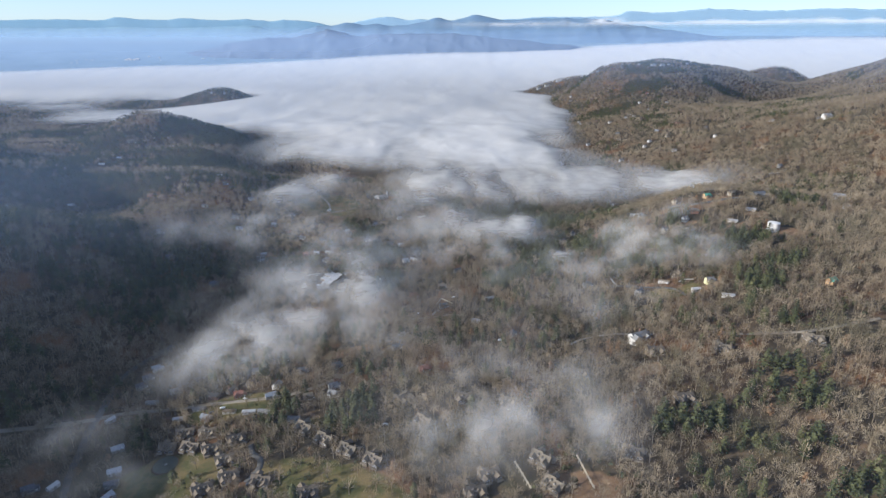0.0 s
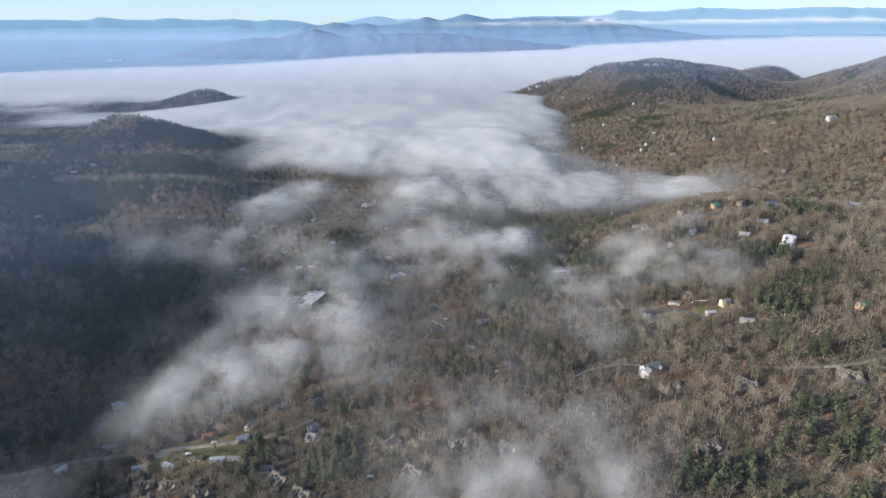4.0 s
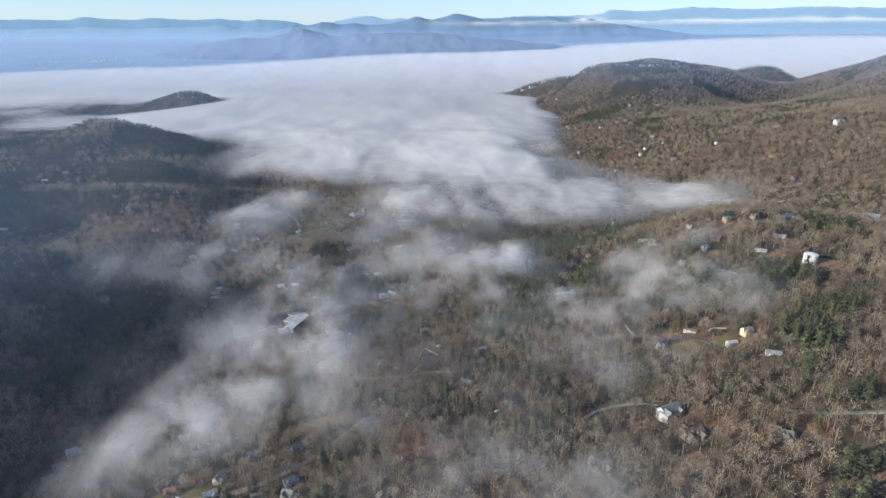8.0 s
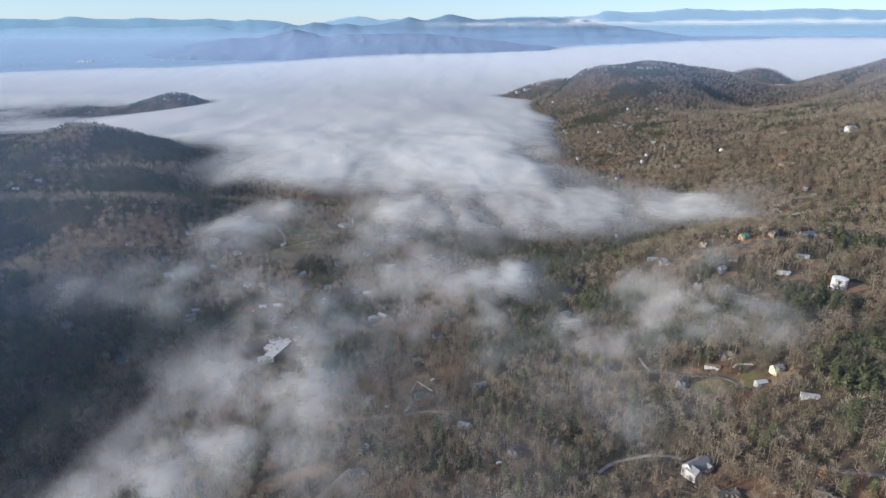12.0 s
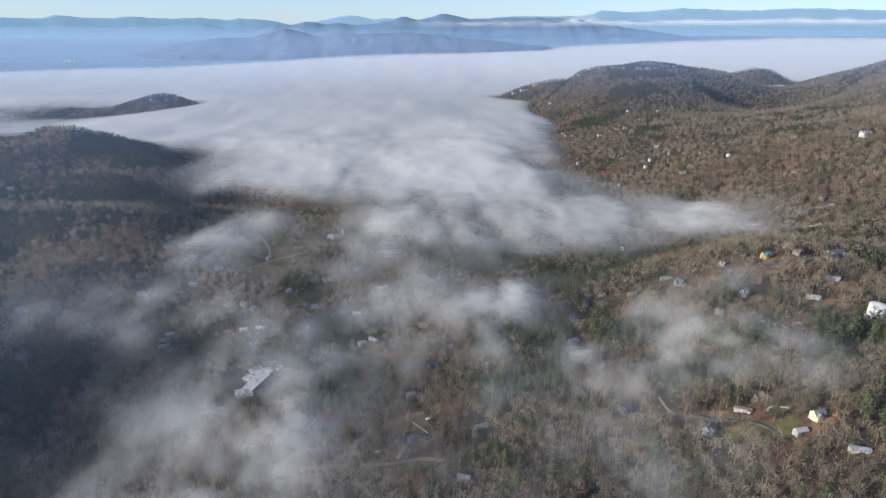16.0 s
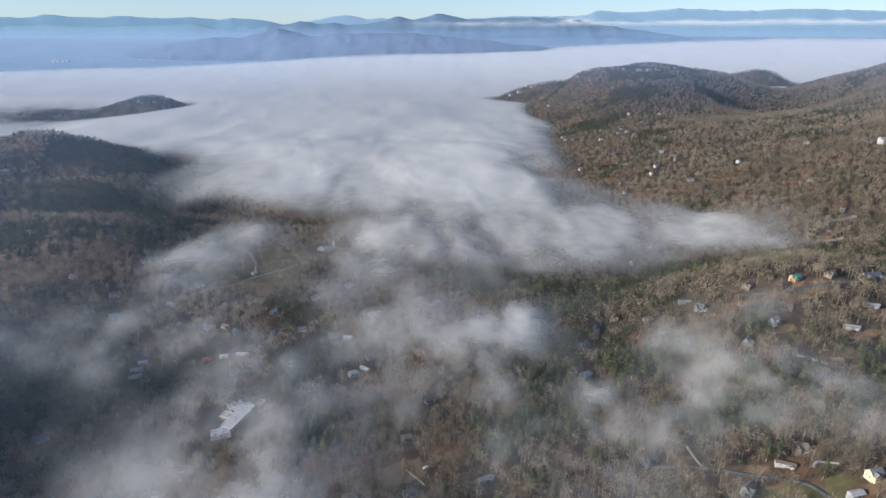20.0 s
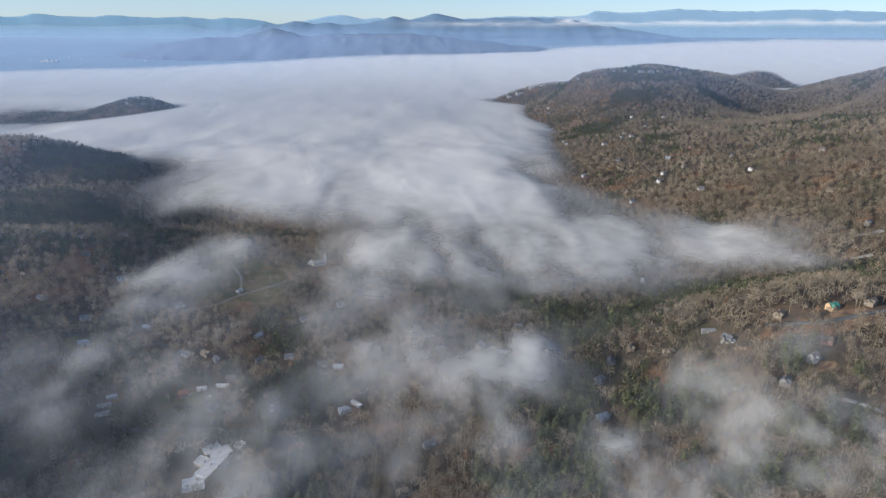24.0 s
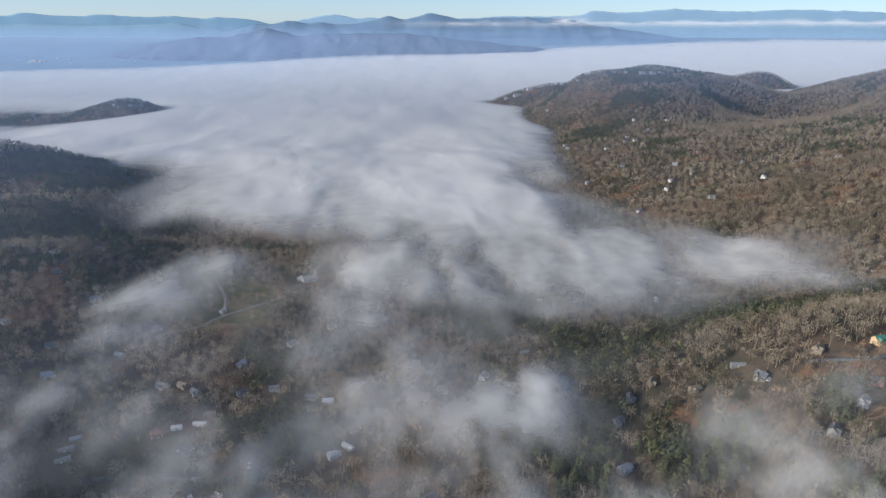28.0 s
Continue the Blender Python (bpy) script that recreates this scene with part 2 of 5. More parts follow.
def wave(x, y, size, seed, octaves=3):
    """Smooth value noise between -1 and 1, features about size metres across."""
    total, amp, norm = 0.0, 1.0, 0.0
    for k in range(octaves):
        u, v = x / size + 13.7 * k, y / size - 7.3 * k
        iu, iv = np.floor(u), np.floor(v)
        fu, fv = u - iu, v - iv
        fu, fv = fu * fu * (3 - 2 * fu), fv * fv * (3 - 2 * fv)
        a, b = lattice(iu, iv, seed + k), lattice(iu + 1, iv, seed + k)
        c, d = lattice(iu, iv + 1, seed + k), lattice(iu + 1, iv + 1, seed + k)
        total = total + amp * ((a + (b - a) * fu) + ((c - a) + (a - b + d - c) * fu) * fv)
        norm += amp
        amp *= 0.5
        size *= 0.5
    return total / norm * 2 - 1


def step(v, lo, hi):
    u = np.clip((v - lo) / (hi - lo), 0, 1)
    return u * u * (3 - 2 * u)


EYE_Z = 315.0


def rise(y):
    """Past 3 km the basin climbs gently towards the mountains."""
    dep = np.radians(np.clip(5.75 - (y - 3000.0) / 1700.0 * 3.95, 0.75, 5.75))
    return np.where(y > 3000.0, EYE_Z - y * np.tan(dep), EYE_Z - 3000.0 * math.tan(math.radians(5.75)))


def land(x, y):
    x, y = np.asarray(x, float), np.asarray(y, float)
    z = -11.0 + 0 * x
    z = z + bump(x, y, 430, 720, 170, 150, 26)  # spur with the water tank
    z = z + bump(x, y, 480, 330, 240, 220, 100)
    z = z + bump(x, y, 900, 1120, 260, 290, 123)  # long wooded ridge
    z = z + bump(x, y, 940, 2450, 300, 230, 186)  # rounded hill with houses on top
    z = z + bump(x, y, 1700, 1900, 480, 560, 316)
    z = z + bump(x, y, -785, 1610, 145, 180, 72)  # hill across the valley
    z = z + bump(x, y, -490, 650, 115, 190, 66)
    z = z + bump(x, y, -945, 2650, 105, 90, 72)  # islet in the fog
    z = z + bump(x, y, 560, 1700, 240, 280, 63)
    z = z + bump(x, y, 1200, 500, 420, 420, 175)
    z = z + bump(x, y, 720, 2200, 170, 170, 44)
    z = z + bump(x, y, -1050, 900, 300, 420, 66)
    z = z + bump(x, y, 60, 330, 150, 150, 14)
    z = z + bump(x, y, 200, 680, 150, 200, 28)
    z = z + bump(x, y, 1250, 2250, 230, 230, -203)  # saddle
    z = z + bump(x, y, -100, 2300, 700, 600, -53)
    z = z + bump(x, y, 430, 1030, 110, 110, -6)
    z = z + bump(x, y, -290, 500, 70, 150, -16)
    z = z + bump(x, y, -60, 420, 90, 90, 9)
    z = z + bump(x, y, 360, 780, 80, 70, 39)
    z = z + bump(x, y, 170, 490, 70, 60, -12)
    z = z + bump(x, y, 185, 316, 44, 34, -14)  # ravine
    z = z + bump(x, y, -570, 970, 90, 90, -37)
    z = z + bump(x, y, -430, 1120, 90, 170, 24)
    # unseen western hills, raised until their shadow reaches the village edge
    z = z + bump(x, y, -640, 270, 130, 170, 105) + bump(x, y, -640, 170, 120, 130, 34) + bump(x, y, -630, 610, 80, 110, 40)
    z = z + bump(x, y, 540, 2790, 170, 80, 78) + bump(x, y, -1200, 2620, 210, 80, 34) + bump(x, y, -770, 1590, 70, 85, 38) + bump(x, y, -620, 1600, 60, 110, 14) + bump(x, y, -530, 1600, 70, 110, 24)
    z = z + bump(x, y, 1502, 2700, 97, 260, -44) + bump(x, y, 606, 2400, 80, 130, 50) + bump(x, y, 1203, 2450, 90, 160, 32) + bump(x, y, 1800, 2350, 160, 260, -18)
    z = z + bump(x, y, -1180, 760, 190, 330, 140)  # unseen high ground to the west, added to shade the valley
    z = z + bump(x, y, -520, 1150, 150, 60, 26) + bump(x, y, -560, 1420, 90, 120, 30)
    z = z + wave(x, y * 1.4, 170, 15, 3) * 23 * step(-x, 300, 560) * (1 - step(y, 1900, 2300))
    z = z + bump(x, y, -1750, 2300, 600, 480, -34)
    rough = step(np.hypot(x, y - 500), 250, 1100)
    z = z + wave(x, y, 320, 3) * 12 * rough + wave(x, y, 90, 9, 2) * 3.0
    far = step(y, 2750, 3300)
    z = z + (-6.0 - z) * np.exp(-(((x + 215) / 14) ** 2 + ((y - 371) / 15) ** 2) ** 2)  # level ground round the pond
    return z * (1 - far) + (rise(y) - 45 + bump(x, y, 1815, 3300, 120, 60, 96) + bump(x, y, 1600, 3300, 120, 60, 60)) * far


# ---- how dense the fog lies over each spot ----
PUFFS_FAR = [
    (51, 1196, 84, 111, 1), (168, 1190, 66, 118, 1), (390, 1100, 75, 90, 0.7), (218, 1062, 58, 91, 0.95), (293, 1058, 58, 91, 0.95),
    (-216, 1056, 40, 51, 0.75), (-28, 1047, 56, 87, 0.8), (105, 1016, 86, 82, 0.95), (430, 1016, 52, 70, 0.55), (-251, 987, 44, 57, 0.75),
    (440, 935, 36, 47, 0.35), (-247, 875, 32, 34, 0.6), (-16, 855, 47, 59, 0.66),
]
PUFFS_WEST = [
    (-64, 837, 27, 41, 0.5), (-243, 785, 38, 42, 0.42), (-178, 776, 30, 49, 0.4), (27, 772, 25, 42, 0.45), (-359, 760, 26, 31, 0.4),
    (-20, 755, 40, 47, 0.55), (-308, 741, 35, 32, 0.25), (-248, 722, 32, 32, 0.4), (-127, 716, 37, 34, 0.5), (-80, 693, 38, 37, 0.6),
    (56, 676, 26, 27, 0.75), (6, 666, 27, 27, 0.25), (-86, 653, 34, 30, 0.55), (-38, 643, 30, 25, 0.45),
]
PUFFS_EAST = [
    (108, 757, 27, 32, 0.95), (75, 724, 30, 36, 0.9), (279, 701, 15, 16, 0.45), (217, 697, 25, 24, 0.5), (138, 645, 14, 20, 1.0),
    (206, 647, 27, 30, 0.65), (90, 624, 19, 12, 0.35), (225, 622, 28, 21, 0.7), (257, 620, 25, 21, 0.7), (150, 615, 22, 18, 1.25),
    (165, 597, 20, 13, 1.1), (275, 595, 24, 18, 0.65), (228, 587, 31, 15, 0.45), (197, 578, 23, 14, 0.5), (281, 568, 17, 13, 0.4),
]
PUFFS_SCHOOL = [
    (57, 611, 19, 16, 0.4), (-178, 599, 27, 25, 0.07), (-79, 598, 26, 40, 0.85), (-137, 564, 32, 32, 0.45), (-68, 561, 21, 27, 0.7),
    (-91, 554, 18, 24, 0.5), (-198, 552, 21, 34, 0.16), (-67, 542, 21, 35, 0.75), (-174, 538, 23, 19, 0.2), (-210, 537, 20, 17, 0.15),
    (-107, 535, 32, 32, 0.78), (-95, 525, 23, 17, 0.4), (-138, 503, 34, 34, 0.76),
]
PUFFS_LANE = [
    (-88, 483, 33, 26, 0.42), (-164, 476, 30, 30, 0.78), (-41, 456, 39, 24, 0.16), (-189, 453, 27, 26, 0.75), (22, 449, 39, 23, 0.16),
    (-40, 444, 23, 18, 0.15), (-208, 432, 22, 20, 0.6), (-21, 431, 26, 22, 0.18), (23, 423, 31, 21, 0.3), (51, 414, 21, 14, 0.3),
    (-219, 412, 19, 18, 0.5), (92, 406, 20, 20, 0.3),
]
PUFFS_NEAR = [
    (80, 366, 29, 24, 0.45), (6, 347, 24, 24, 0.45), (60, 339, 31, 25, 0.6), (-23, 333, 17, 18, 0.35), (37, 330, 27, 20, 0.55),
    (96, 329, 26, 22, 0.6), (115, 318, 18, 20, 0.5), (106, 346, 22, 20, 0.5), (-210, 298, 19, 15, 0.4), (119, 559, 34, 23, 0.3), (159, 523, 19, 19, 0.15),
    (150, 515, 34, 40, 0.22), (140, 505, 30, 32, 0.15),
]
PUFFS = PUFFS_FAR + PUFFS_WEST + PUFFS_EAST + PUFFS_SCHOOL + PUFFS_LANE + PUFFS_NEAR
MIST = [(-110, 600, 85, 85, 0.36), (-110, 725, 75, 75, 0.10), (60, 560, 130, 90, 0.10), (100, 785, 75, 85, 0.06), (-258, 345, 30, 34, 0.22), (180, 1029, 90, 95, 0.5), (-60, 760, 190, 150, 0.11), (40, 980, 200, 130, 0.24), (-150, 520, 120, 100, 0.06), (220, 640, 130, 70, 0.08), (-290, 780, 160, 90, 0.12), (330, 1050, 150, 90, 0.16), (20, 380, 110, 80, 0.10)]


def fog_top(x, y):
    z = 52.0 + 14 * step(y, 400, 480) - 18 * step(y, 800, 1000) - 6 * step(y, 1100, 1400) - 20 * step(y, 1500, 2000) + 0 * x
    z = z - 46 * step(-x, 600, 1300) * step(y, 1850, 2300) * (1 - step(y, 2720, 3000))
    z = np.maximum(z, land(x, y) - 60 + 87 * (1 - step(y, 1050, 1400)))
    far = step(y, 2600, 3300)
    return z * (1 - far) + rise(y) * far


def fog_depth(x, y):
    """How much fog lies over a spot, as optical depth: loose puffs in the valley, then the closed bank."""
    wx = x + 12 * wave(x, y * 0.7, 70, 21, 3) + 9 * wave(x, y * 0.8, 28, 25, 3)
    wy = y + 17 * wave(x, y * 0.7, 75, 33, 3) + 14 * wave(x, y * 0.8, 30, 29, 3)
    gap = 1 + 0 * x
    for cx, cy, rx, ry, s in PUFFS:
        gap = gap * (1 - 0.70 * s * np.exp(-(((wx - cx) / rx) ** 2 + ((wy - cy) / ry) ** 2) * 0.85))
    for cx, cy, rx, ry, s in MIST:
        gap = gap * (1 - s * np.exp(-((wx - cx) / rx) ** 2 - ((wy - cy) / ry) ** 2))
    long = np.interp(wy, [0, 600, 1000, 1500, 5000], [0, 560, 790, 980, 2000])  # billows grow longer up the valley
    lumps = 0.85 * wave(wx, long, 54, 27, 3) + 0.75 * wave(wx, long, 25, 43, 3)
    d = (1 - gap) * (1 + 0.62 * lumps) + 0.04 * lumps
    d = (0.80 + 0.45 * step(y, 590, 690) + 0.55 * step(y, 790, 980)) * np.clip(d, 0, 1.2) ** 1.3
    wx = x + 60 * wave(x, y, 220, 23, 4) + 48 * wave(x, y * 0.6, 85, 24, 3)
    wy = y + 80 * wave(x, y, 240, 35, 4) + 30 * wave(x, y * 0.6, 80, 36, 3)
    west = np.interp(wy, [1090, 1140, 1240, 1480, 1560, 1900, 2060, 2180, 2520, 2640, 2760], [-140, -200, -330, -420, -440, -800, -1100, -1280, -1400, -1750, -6000])
    east = np.interp(wy, [1100, 1250, 1400, 1560, 1850, 2110, 2600, 2750, 2900], [330, 255, 230, 270, 405, 460, 560, 1500, 6000])
    bank = step(wy, 1060, 1330) * step(wx, west - 110 - 160 * step(y, 1600, 2000), west + 240 - 60 * step(y, 1600, 2000)) * (1 - step(wx, east - 190, east + 150))
    edge = np.interp(x, [-3200, -2600, -1520, -460, 620, 1720, 2850, 3600], [3560, 3650, 3860, 4200, 4440, 4740, 4880, 4910]) + 40 + 60 * wave(x, 0 * x, 420, 91, 4)
    bank = bank * (1 - step(y, edge - 160, edge + 30))
    thin = 1 - step(y, 1350, 1900)
    rolls = wave(wx, np.interp(wy, [0, 600, 1000, 1500, 5000], [0, 560, 790, 980, 2000]), 95, 53, 3)
    d = np.maximum(d, bank * (4.2 + 3.0 * rolls * thin - 1.0 * thin))
    lift = fog_top(x, y) - land(x, y)
    return np.clip(d, 0, 6) * step(lift, 2, 24 + 16 * step(y, 1500, 1900))


def fog_density(x, y):
    """The share of the view that the fog takes."""
    return 1 - np.exp(-fog_depth(x, y))


# ---- large meshes from arrays ----
def mesh_of(name, verts, faces, material, smoothed=False):
    """faces: an array of n corners each."""
    me = bpy.data.meshes.new(name)
    n, k = faces.shape
    me.vertices.add(len(verts))
    me.vertices.foreach_set("co", np.ascontiguousarray(verts, dtype=np.float32).ravel())
    me.loops.add(n * k)
    me.loops.foreach_set("vertex_index", np.ascontiguousarray(faces, dtype=np.int32).ravel())
    me.polygons.add(n)
    me.polygons.foreach_set("loop_start", np.arange(0, n * k, k, dtype=np.int32))
    if smoothed:
        me.polygons.foreach_set("use_smooth", np.ones(n, dtype=bool))
    me.update(calc_edges=True)
    me.materials.append(material)
    return me


def put(me, name, values):
    a = me.attributes.new(name, "FLOAT", "POINT")
    a.data.foreach_set("value", np.ascontiguousarray(values, dtype=np.float32))


def grid(xs, ys):
    gx, gy = np.meshgrid(xs, ys)
    nx, ny = len(xs), len(ys)
    i = np.arange(nx * ny).reshape(ny, nx)
    q = np.stack([i[:-1, :-1], i[:-1, 1:], i[1:, 1:], i[1:, :-1]], -1).reshape(-1, 4)
    return gx.ravel(), gy.ravel(), q


def spaced(stops):
    """Coordinates from (from, step) pairs; the last pair ends them."""
    out = []
    for (a, s), (b, _) in zip(stops, stops[1:]):
        out += list(np.arange(a, b, s))
    return np.array(out + [stops[-1][0]], float)


# open ground: lawns, fields and bare earth, as (x, y, rx, ry, turn)
LAWNS = []
EARTH = []


def patches(x, y, rows, soft=0.35):
    d = 0 * x
    for cx, cy, rx, ry, turn in rows:
        c, s = math.cos(radians(turn)), math.sin(radians(turn))
        u, v = ((x - cx) * c + (y - cy) * s) / rx, (-(x - cx) * s + (y - cy) * c) / ry
        d = np.maximum(d, 1 - step(np.hypot(u, v), 1 - soft, 1 + soft))
    return d
LAWNS += [(-205, 350, 42, 34, 0), (-80, 330, 60, 22, -25), (-185, 440, 40, 20, 10), (-215, 1085, 58, 90, 20), (2, 574, 17, 7, 0), (226, 543, 22, 9, -20), (250, 545, 10, 8, 0),
          (-105, 400, 20, 8, 0), (760, 1160, 40, 14, 0), (640, 1340, 30, 10, 0), (-330, 900, 18, 14, 0), (-205, 815, 25, 18, 0)]
EARTH += [(-96, 518, 30, 10, 15), (350, 736, 24, 13, 0), (384, 694, 16, 9, 0), (352, 672, 13, 8, 0), (300, 698, 12, 8, 0), (408, 742, 16, 8, 0), (520, 960, 14, 7, 0), (-4, 632, 18, 13, 0), (386, 640, 19, 14, 0), (-190, 1005, 14, 26, 20), (90, 300, 24, 16, 0), (214, 566, 10, 5, -20), (262, 536, 10, 6, 0), (165, 410, 12, 10, 0)]
# oaks that keep their leaves
RUSTY = [(145, 364, 7, 6, 0), (132, 372, 9, 8, 0), (170, 440, 14, 10, 0), (215, 428, 16, 12, 0), (165, 455, 30, 12, 0), (230, 730, 16, 10, 0), (120, 520, 12, 8, 0), (60, 420, 14, 8, 0)]
# stands of pine, as (x, y, rx, ry, turn)
PINES = [(173, 337, 19, 21, 0), (234, 372, 13, 15, 0), (252, 341, 11, 12, 0), (-130, 409, 15, 15, 0), (-83, 399, 19, 19, 0), (230, 263, 12, 12, 0),
         (-171, 497, 17, 20, 0), (-66, 406, 19, 19, 0), (279, 437, 15, 18, 0), (303, 511, 26, 38, 0), (246, 368, 16, 19, 0), (303, 564, 25, 34, 0)]
PINES += [(158, 346, 16, 14, 0), (172, 322, 22, 12, 0), (231, 306, 13, 10, 0), (205, 320, 10, 8, 0), (242, 384, 14, 12, 0), (255, 350, 16, 16, 0), (236, 262, 26, 14, 0), (-66, 404, 16, 14, 0), (-138, 405, 16, 12, 0), (305, 563, 24, 22, 0), (333, 536, 24, 22, 0), (210, 606, 30, 16, 0)]
PINES += [(165, 745, 34, 30, 0), (200, 700, 26, 26, 0), (270, 640, 26, 22, 0), (330, 620, 24, 24, 0), (250, 890, 110, 16, 8), (420, 920, 70, 14, 0),
          (780, 2290, 150, 60, 10), (930, 2460, 120, 50, 0), (620, 2150, 170, 60, 0), (470, 1950, 140, 60, 20), (1050, 2250, 120, 50, 0), (-620, 1560, 90, 90, 0), (-520, 1250, 150, 60, 0), (-700, 1100, 150, 70, 0),
          (299, 584, 20, 27, 0), (186, 876, 42, 60, 0), (140, 738, 29, 38, 0), (131, 707, 20, 19, 0), (330, 900, 90, 40, 0), (116, 1030, 47, 60, 0),
          (299, 696, 22, 28, 0), (-66, 787, 28, 27, 0), (-135, 931, 36, 43, 0), (-328, 726, 51, 60, 0), (-77, 690, 32, 42, 0)]

GROVES = [(163, 346, 17, 10, 0), (182, 342, 15, 9, 0), (200, 350, 12, 8, 0)]  # dense evergreens below a house

gx, gy, quads = grid(spaced([(-4600, 120), (-2000, 40), (-900, 10), (1100, 30), (2600, 120), (4900, 0)]),
                     spaced([(-900, 60), (120, 8), (1300, 16), (3460, 60), (5240, 0)]))
gz = land(gx, gy)
# far behind and beside the flight the land keeps its level
ground_mesh = mesh_of("ground", np.stack([gx, gy, gz], -1), quads, FLOOR, True)
put(ground_mesh, "grass", patches(gx, gy, LAWNS))
put(ground_mesh, "earth", patches(gx, gy, EARTH))
ground = tagged(new("ground", ground_mesh), "hilly valley floor of brown leaf litter, lawns and bare earth", "ground", kind="structure")


# ---- trees ----
rng = np.random.default_rng(7)


def blade(a, b, wide, side):
    """A thin tapering triangle from a to b."""
    a, b = np.asarray(a, float), np.asarray(b, float)
    s = np.asarray(side, float) * wide / 2
    return [a - s, a + s, b]


def bare_tree(n_limb, n_twig, wide, tall=16.0):
    """A leafless broadleaf tree as loose triangles: stem, limbs and fans of twigs."""
    t = []
    lean = rng.normal(0, 0.5, 2)
    top = np.array([lean[0], lean[1], tall * 0.72])
    for k in range(3):
        a0, a1 = k * 2.09, (k + 1) * 2.09
        r = 0.17 + wide * 0.5
        p, q = np.array([math.cos(a0) * r, math.sin(a0) * r, -1]), np.array([math.cos(a1) * r, math.sin(a1) * r, -1])
        t.append([p, q, top])
    ends = []
    for k in range(n_limb):
        h = rng.uniform(0.28, 0.70)
        a, out = k * 2.4 + rng.uniform(-.5, .5), rng.uniform(3.2, 6.4) * (1.25 - 0.6 * h)
        p = top * h
        e = p + np.array([math.cos(a) * out, math.sin(a) * out, tall * rng.uniform(0.16, 0.34)])
        t.append(blade(p, e, 0.16 + wide, (-math.sin(a), math.cos(a), 0)))
        ends.append((p, e))
    for k in range(n_twig):
        p, e = ends[k % len(ends)] if ends else (top * 0.5, top)
        s = p + (e - p) * rng.uniform(0.35, 1.0)
        a = math.atan2(s[1], s[0]) + rng.normal(0, 0.9)
        out = rng.uniform(0.3, 1.7)
        q = s + np.array([math.cos(a) * out, math.sin(a) * out, rng.uniform(0.1, 2.0)])
        f = a + 1.57 + rng.normal(0, 0.5)
        t.append(blade(s, q, wide * rng.uniform(0.7, 1.6), (math.cos(f), math.sin(f), rng.uniform(-.3, .3))))
    return np.array(t)


def twig_tree(n_limb, n_fuzz, size, tall=14.0, broad=4.7, thin=0.3):
    """A leafless broadleaf tree: a stem, limbs that fan out upwards, and a rounded haze of fine twigs."""
    t = []
    for k in range(3):
        a0, a1 = k * 2.09, (k + 1) * 2.09
        t.append([np.array([math.cos(a0) * .28, math.sin(a0) * .28, -1]), np.array([math.cos(a1) * .28, math.sin(a1) * .28, -1]), np.array([0, 0, tall * .7])])
    lob = rng.uniform(0.75, 1.2, 7)
    mid, axes = np.array([0, 0, tall * .60]), np.array([broad, broad, tall * .40])
    for k in range(n_limb):
        a, e = k * 2.4 + rng.normal(0, .3), rng.uniform(0.25, 1.35)
        o = np.array([math.cos(a) * math.cos(e), math.sin(a) * math.cos(e), math.sin(e)])
        t.append(blade((0, 0, tall * rng.uniform(.18, .42)), mid + o * axes * lob[int(a) % 7] * .95, 0.30 * rng.uniform(.7, 1.2), (-math.sin(a), math.cos(a), 0)))
    for k in range(n_fuzz):
        a, e = rng.uniform(0, 6.28), math.asin(rng.uniform(-0.45, 1.0))
        o = np.array([math.cos(a) * math.cos(e), math.sin(a) * math.cos(e), math.sin(e)])
        c = mid + o * axes * lob[int(a) % 7] * rng.uniform(0.45, 1.0)
        v = o + rng.normal(0, .45, 3) + np.array([0, 0, .45])
        v = v / np.linalg.norm(v)
        w = size * rng.uniform(.6, 1.4)
        f = rng.normal(0, 1, 3)
        u = np.cross(v, f / np.linalg.norm(f))
        t.append(blade(c - v * w * .4, c + v * w * .6, w * thin, u))
    return np.array(t)


def crown_tree(n, wide, tall=13.0, broad=4.8):
    """A leafless tree seen from afar: a stem under a rounded crown of loose twig clumps."""
    t = [blade((0, 0, -1), (0, 0, tall * .8), 0.5, (1, 0, 0)), blade((0, 0, -1), (0, 0, tall * .8), 0.5, (0, 1, 0))]
    for k in range(n):
        a, e = k * 2.4 + rng.normal(0, .4), math.asin(rng.uniform(-0.8, 1.0))
        o = np.array([math.cos(a) * math.cos(e), math.sin(a) * math.cos(e), math.sin(e)])
        c = np.array([0, 0, tall * .48]) + o * np.array([broad, broad, tall * .48]) * rng.uniform(0.6, 1.05)
        u = np.array([-math.sin(a), math.cos(a), rng.normal(0, .4)])
        v = np.cross(o, u)
        w = wide * rng.uniform(0.6, 1.4)
        t.append([c - u * w * .42 - v * w * .5, c + u * w * .42 - v * w * .5, c + v * w * rng.uniform(.8, 1.5) + o * w * .3])
    return np.array(t)


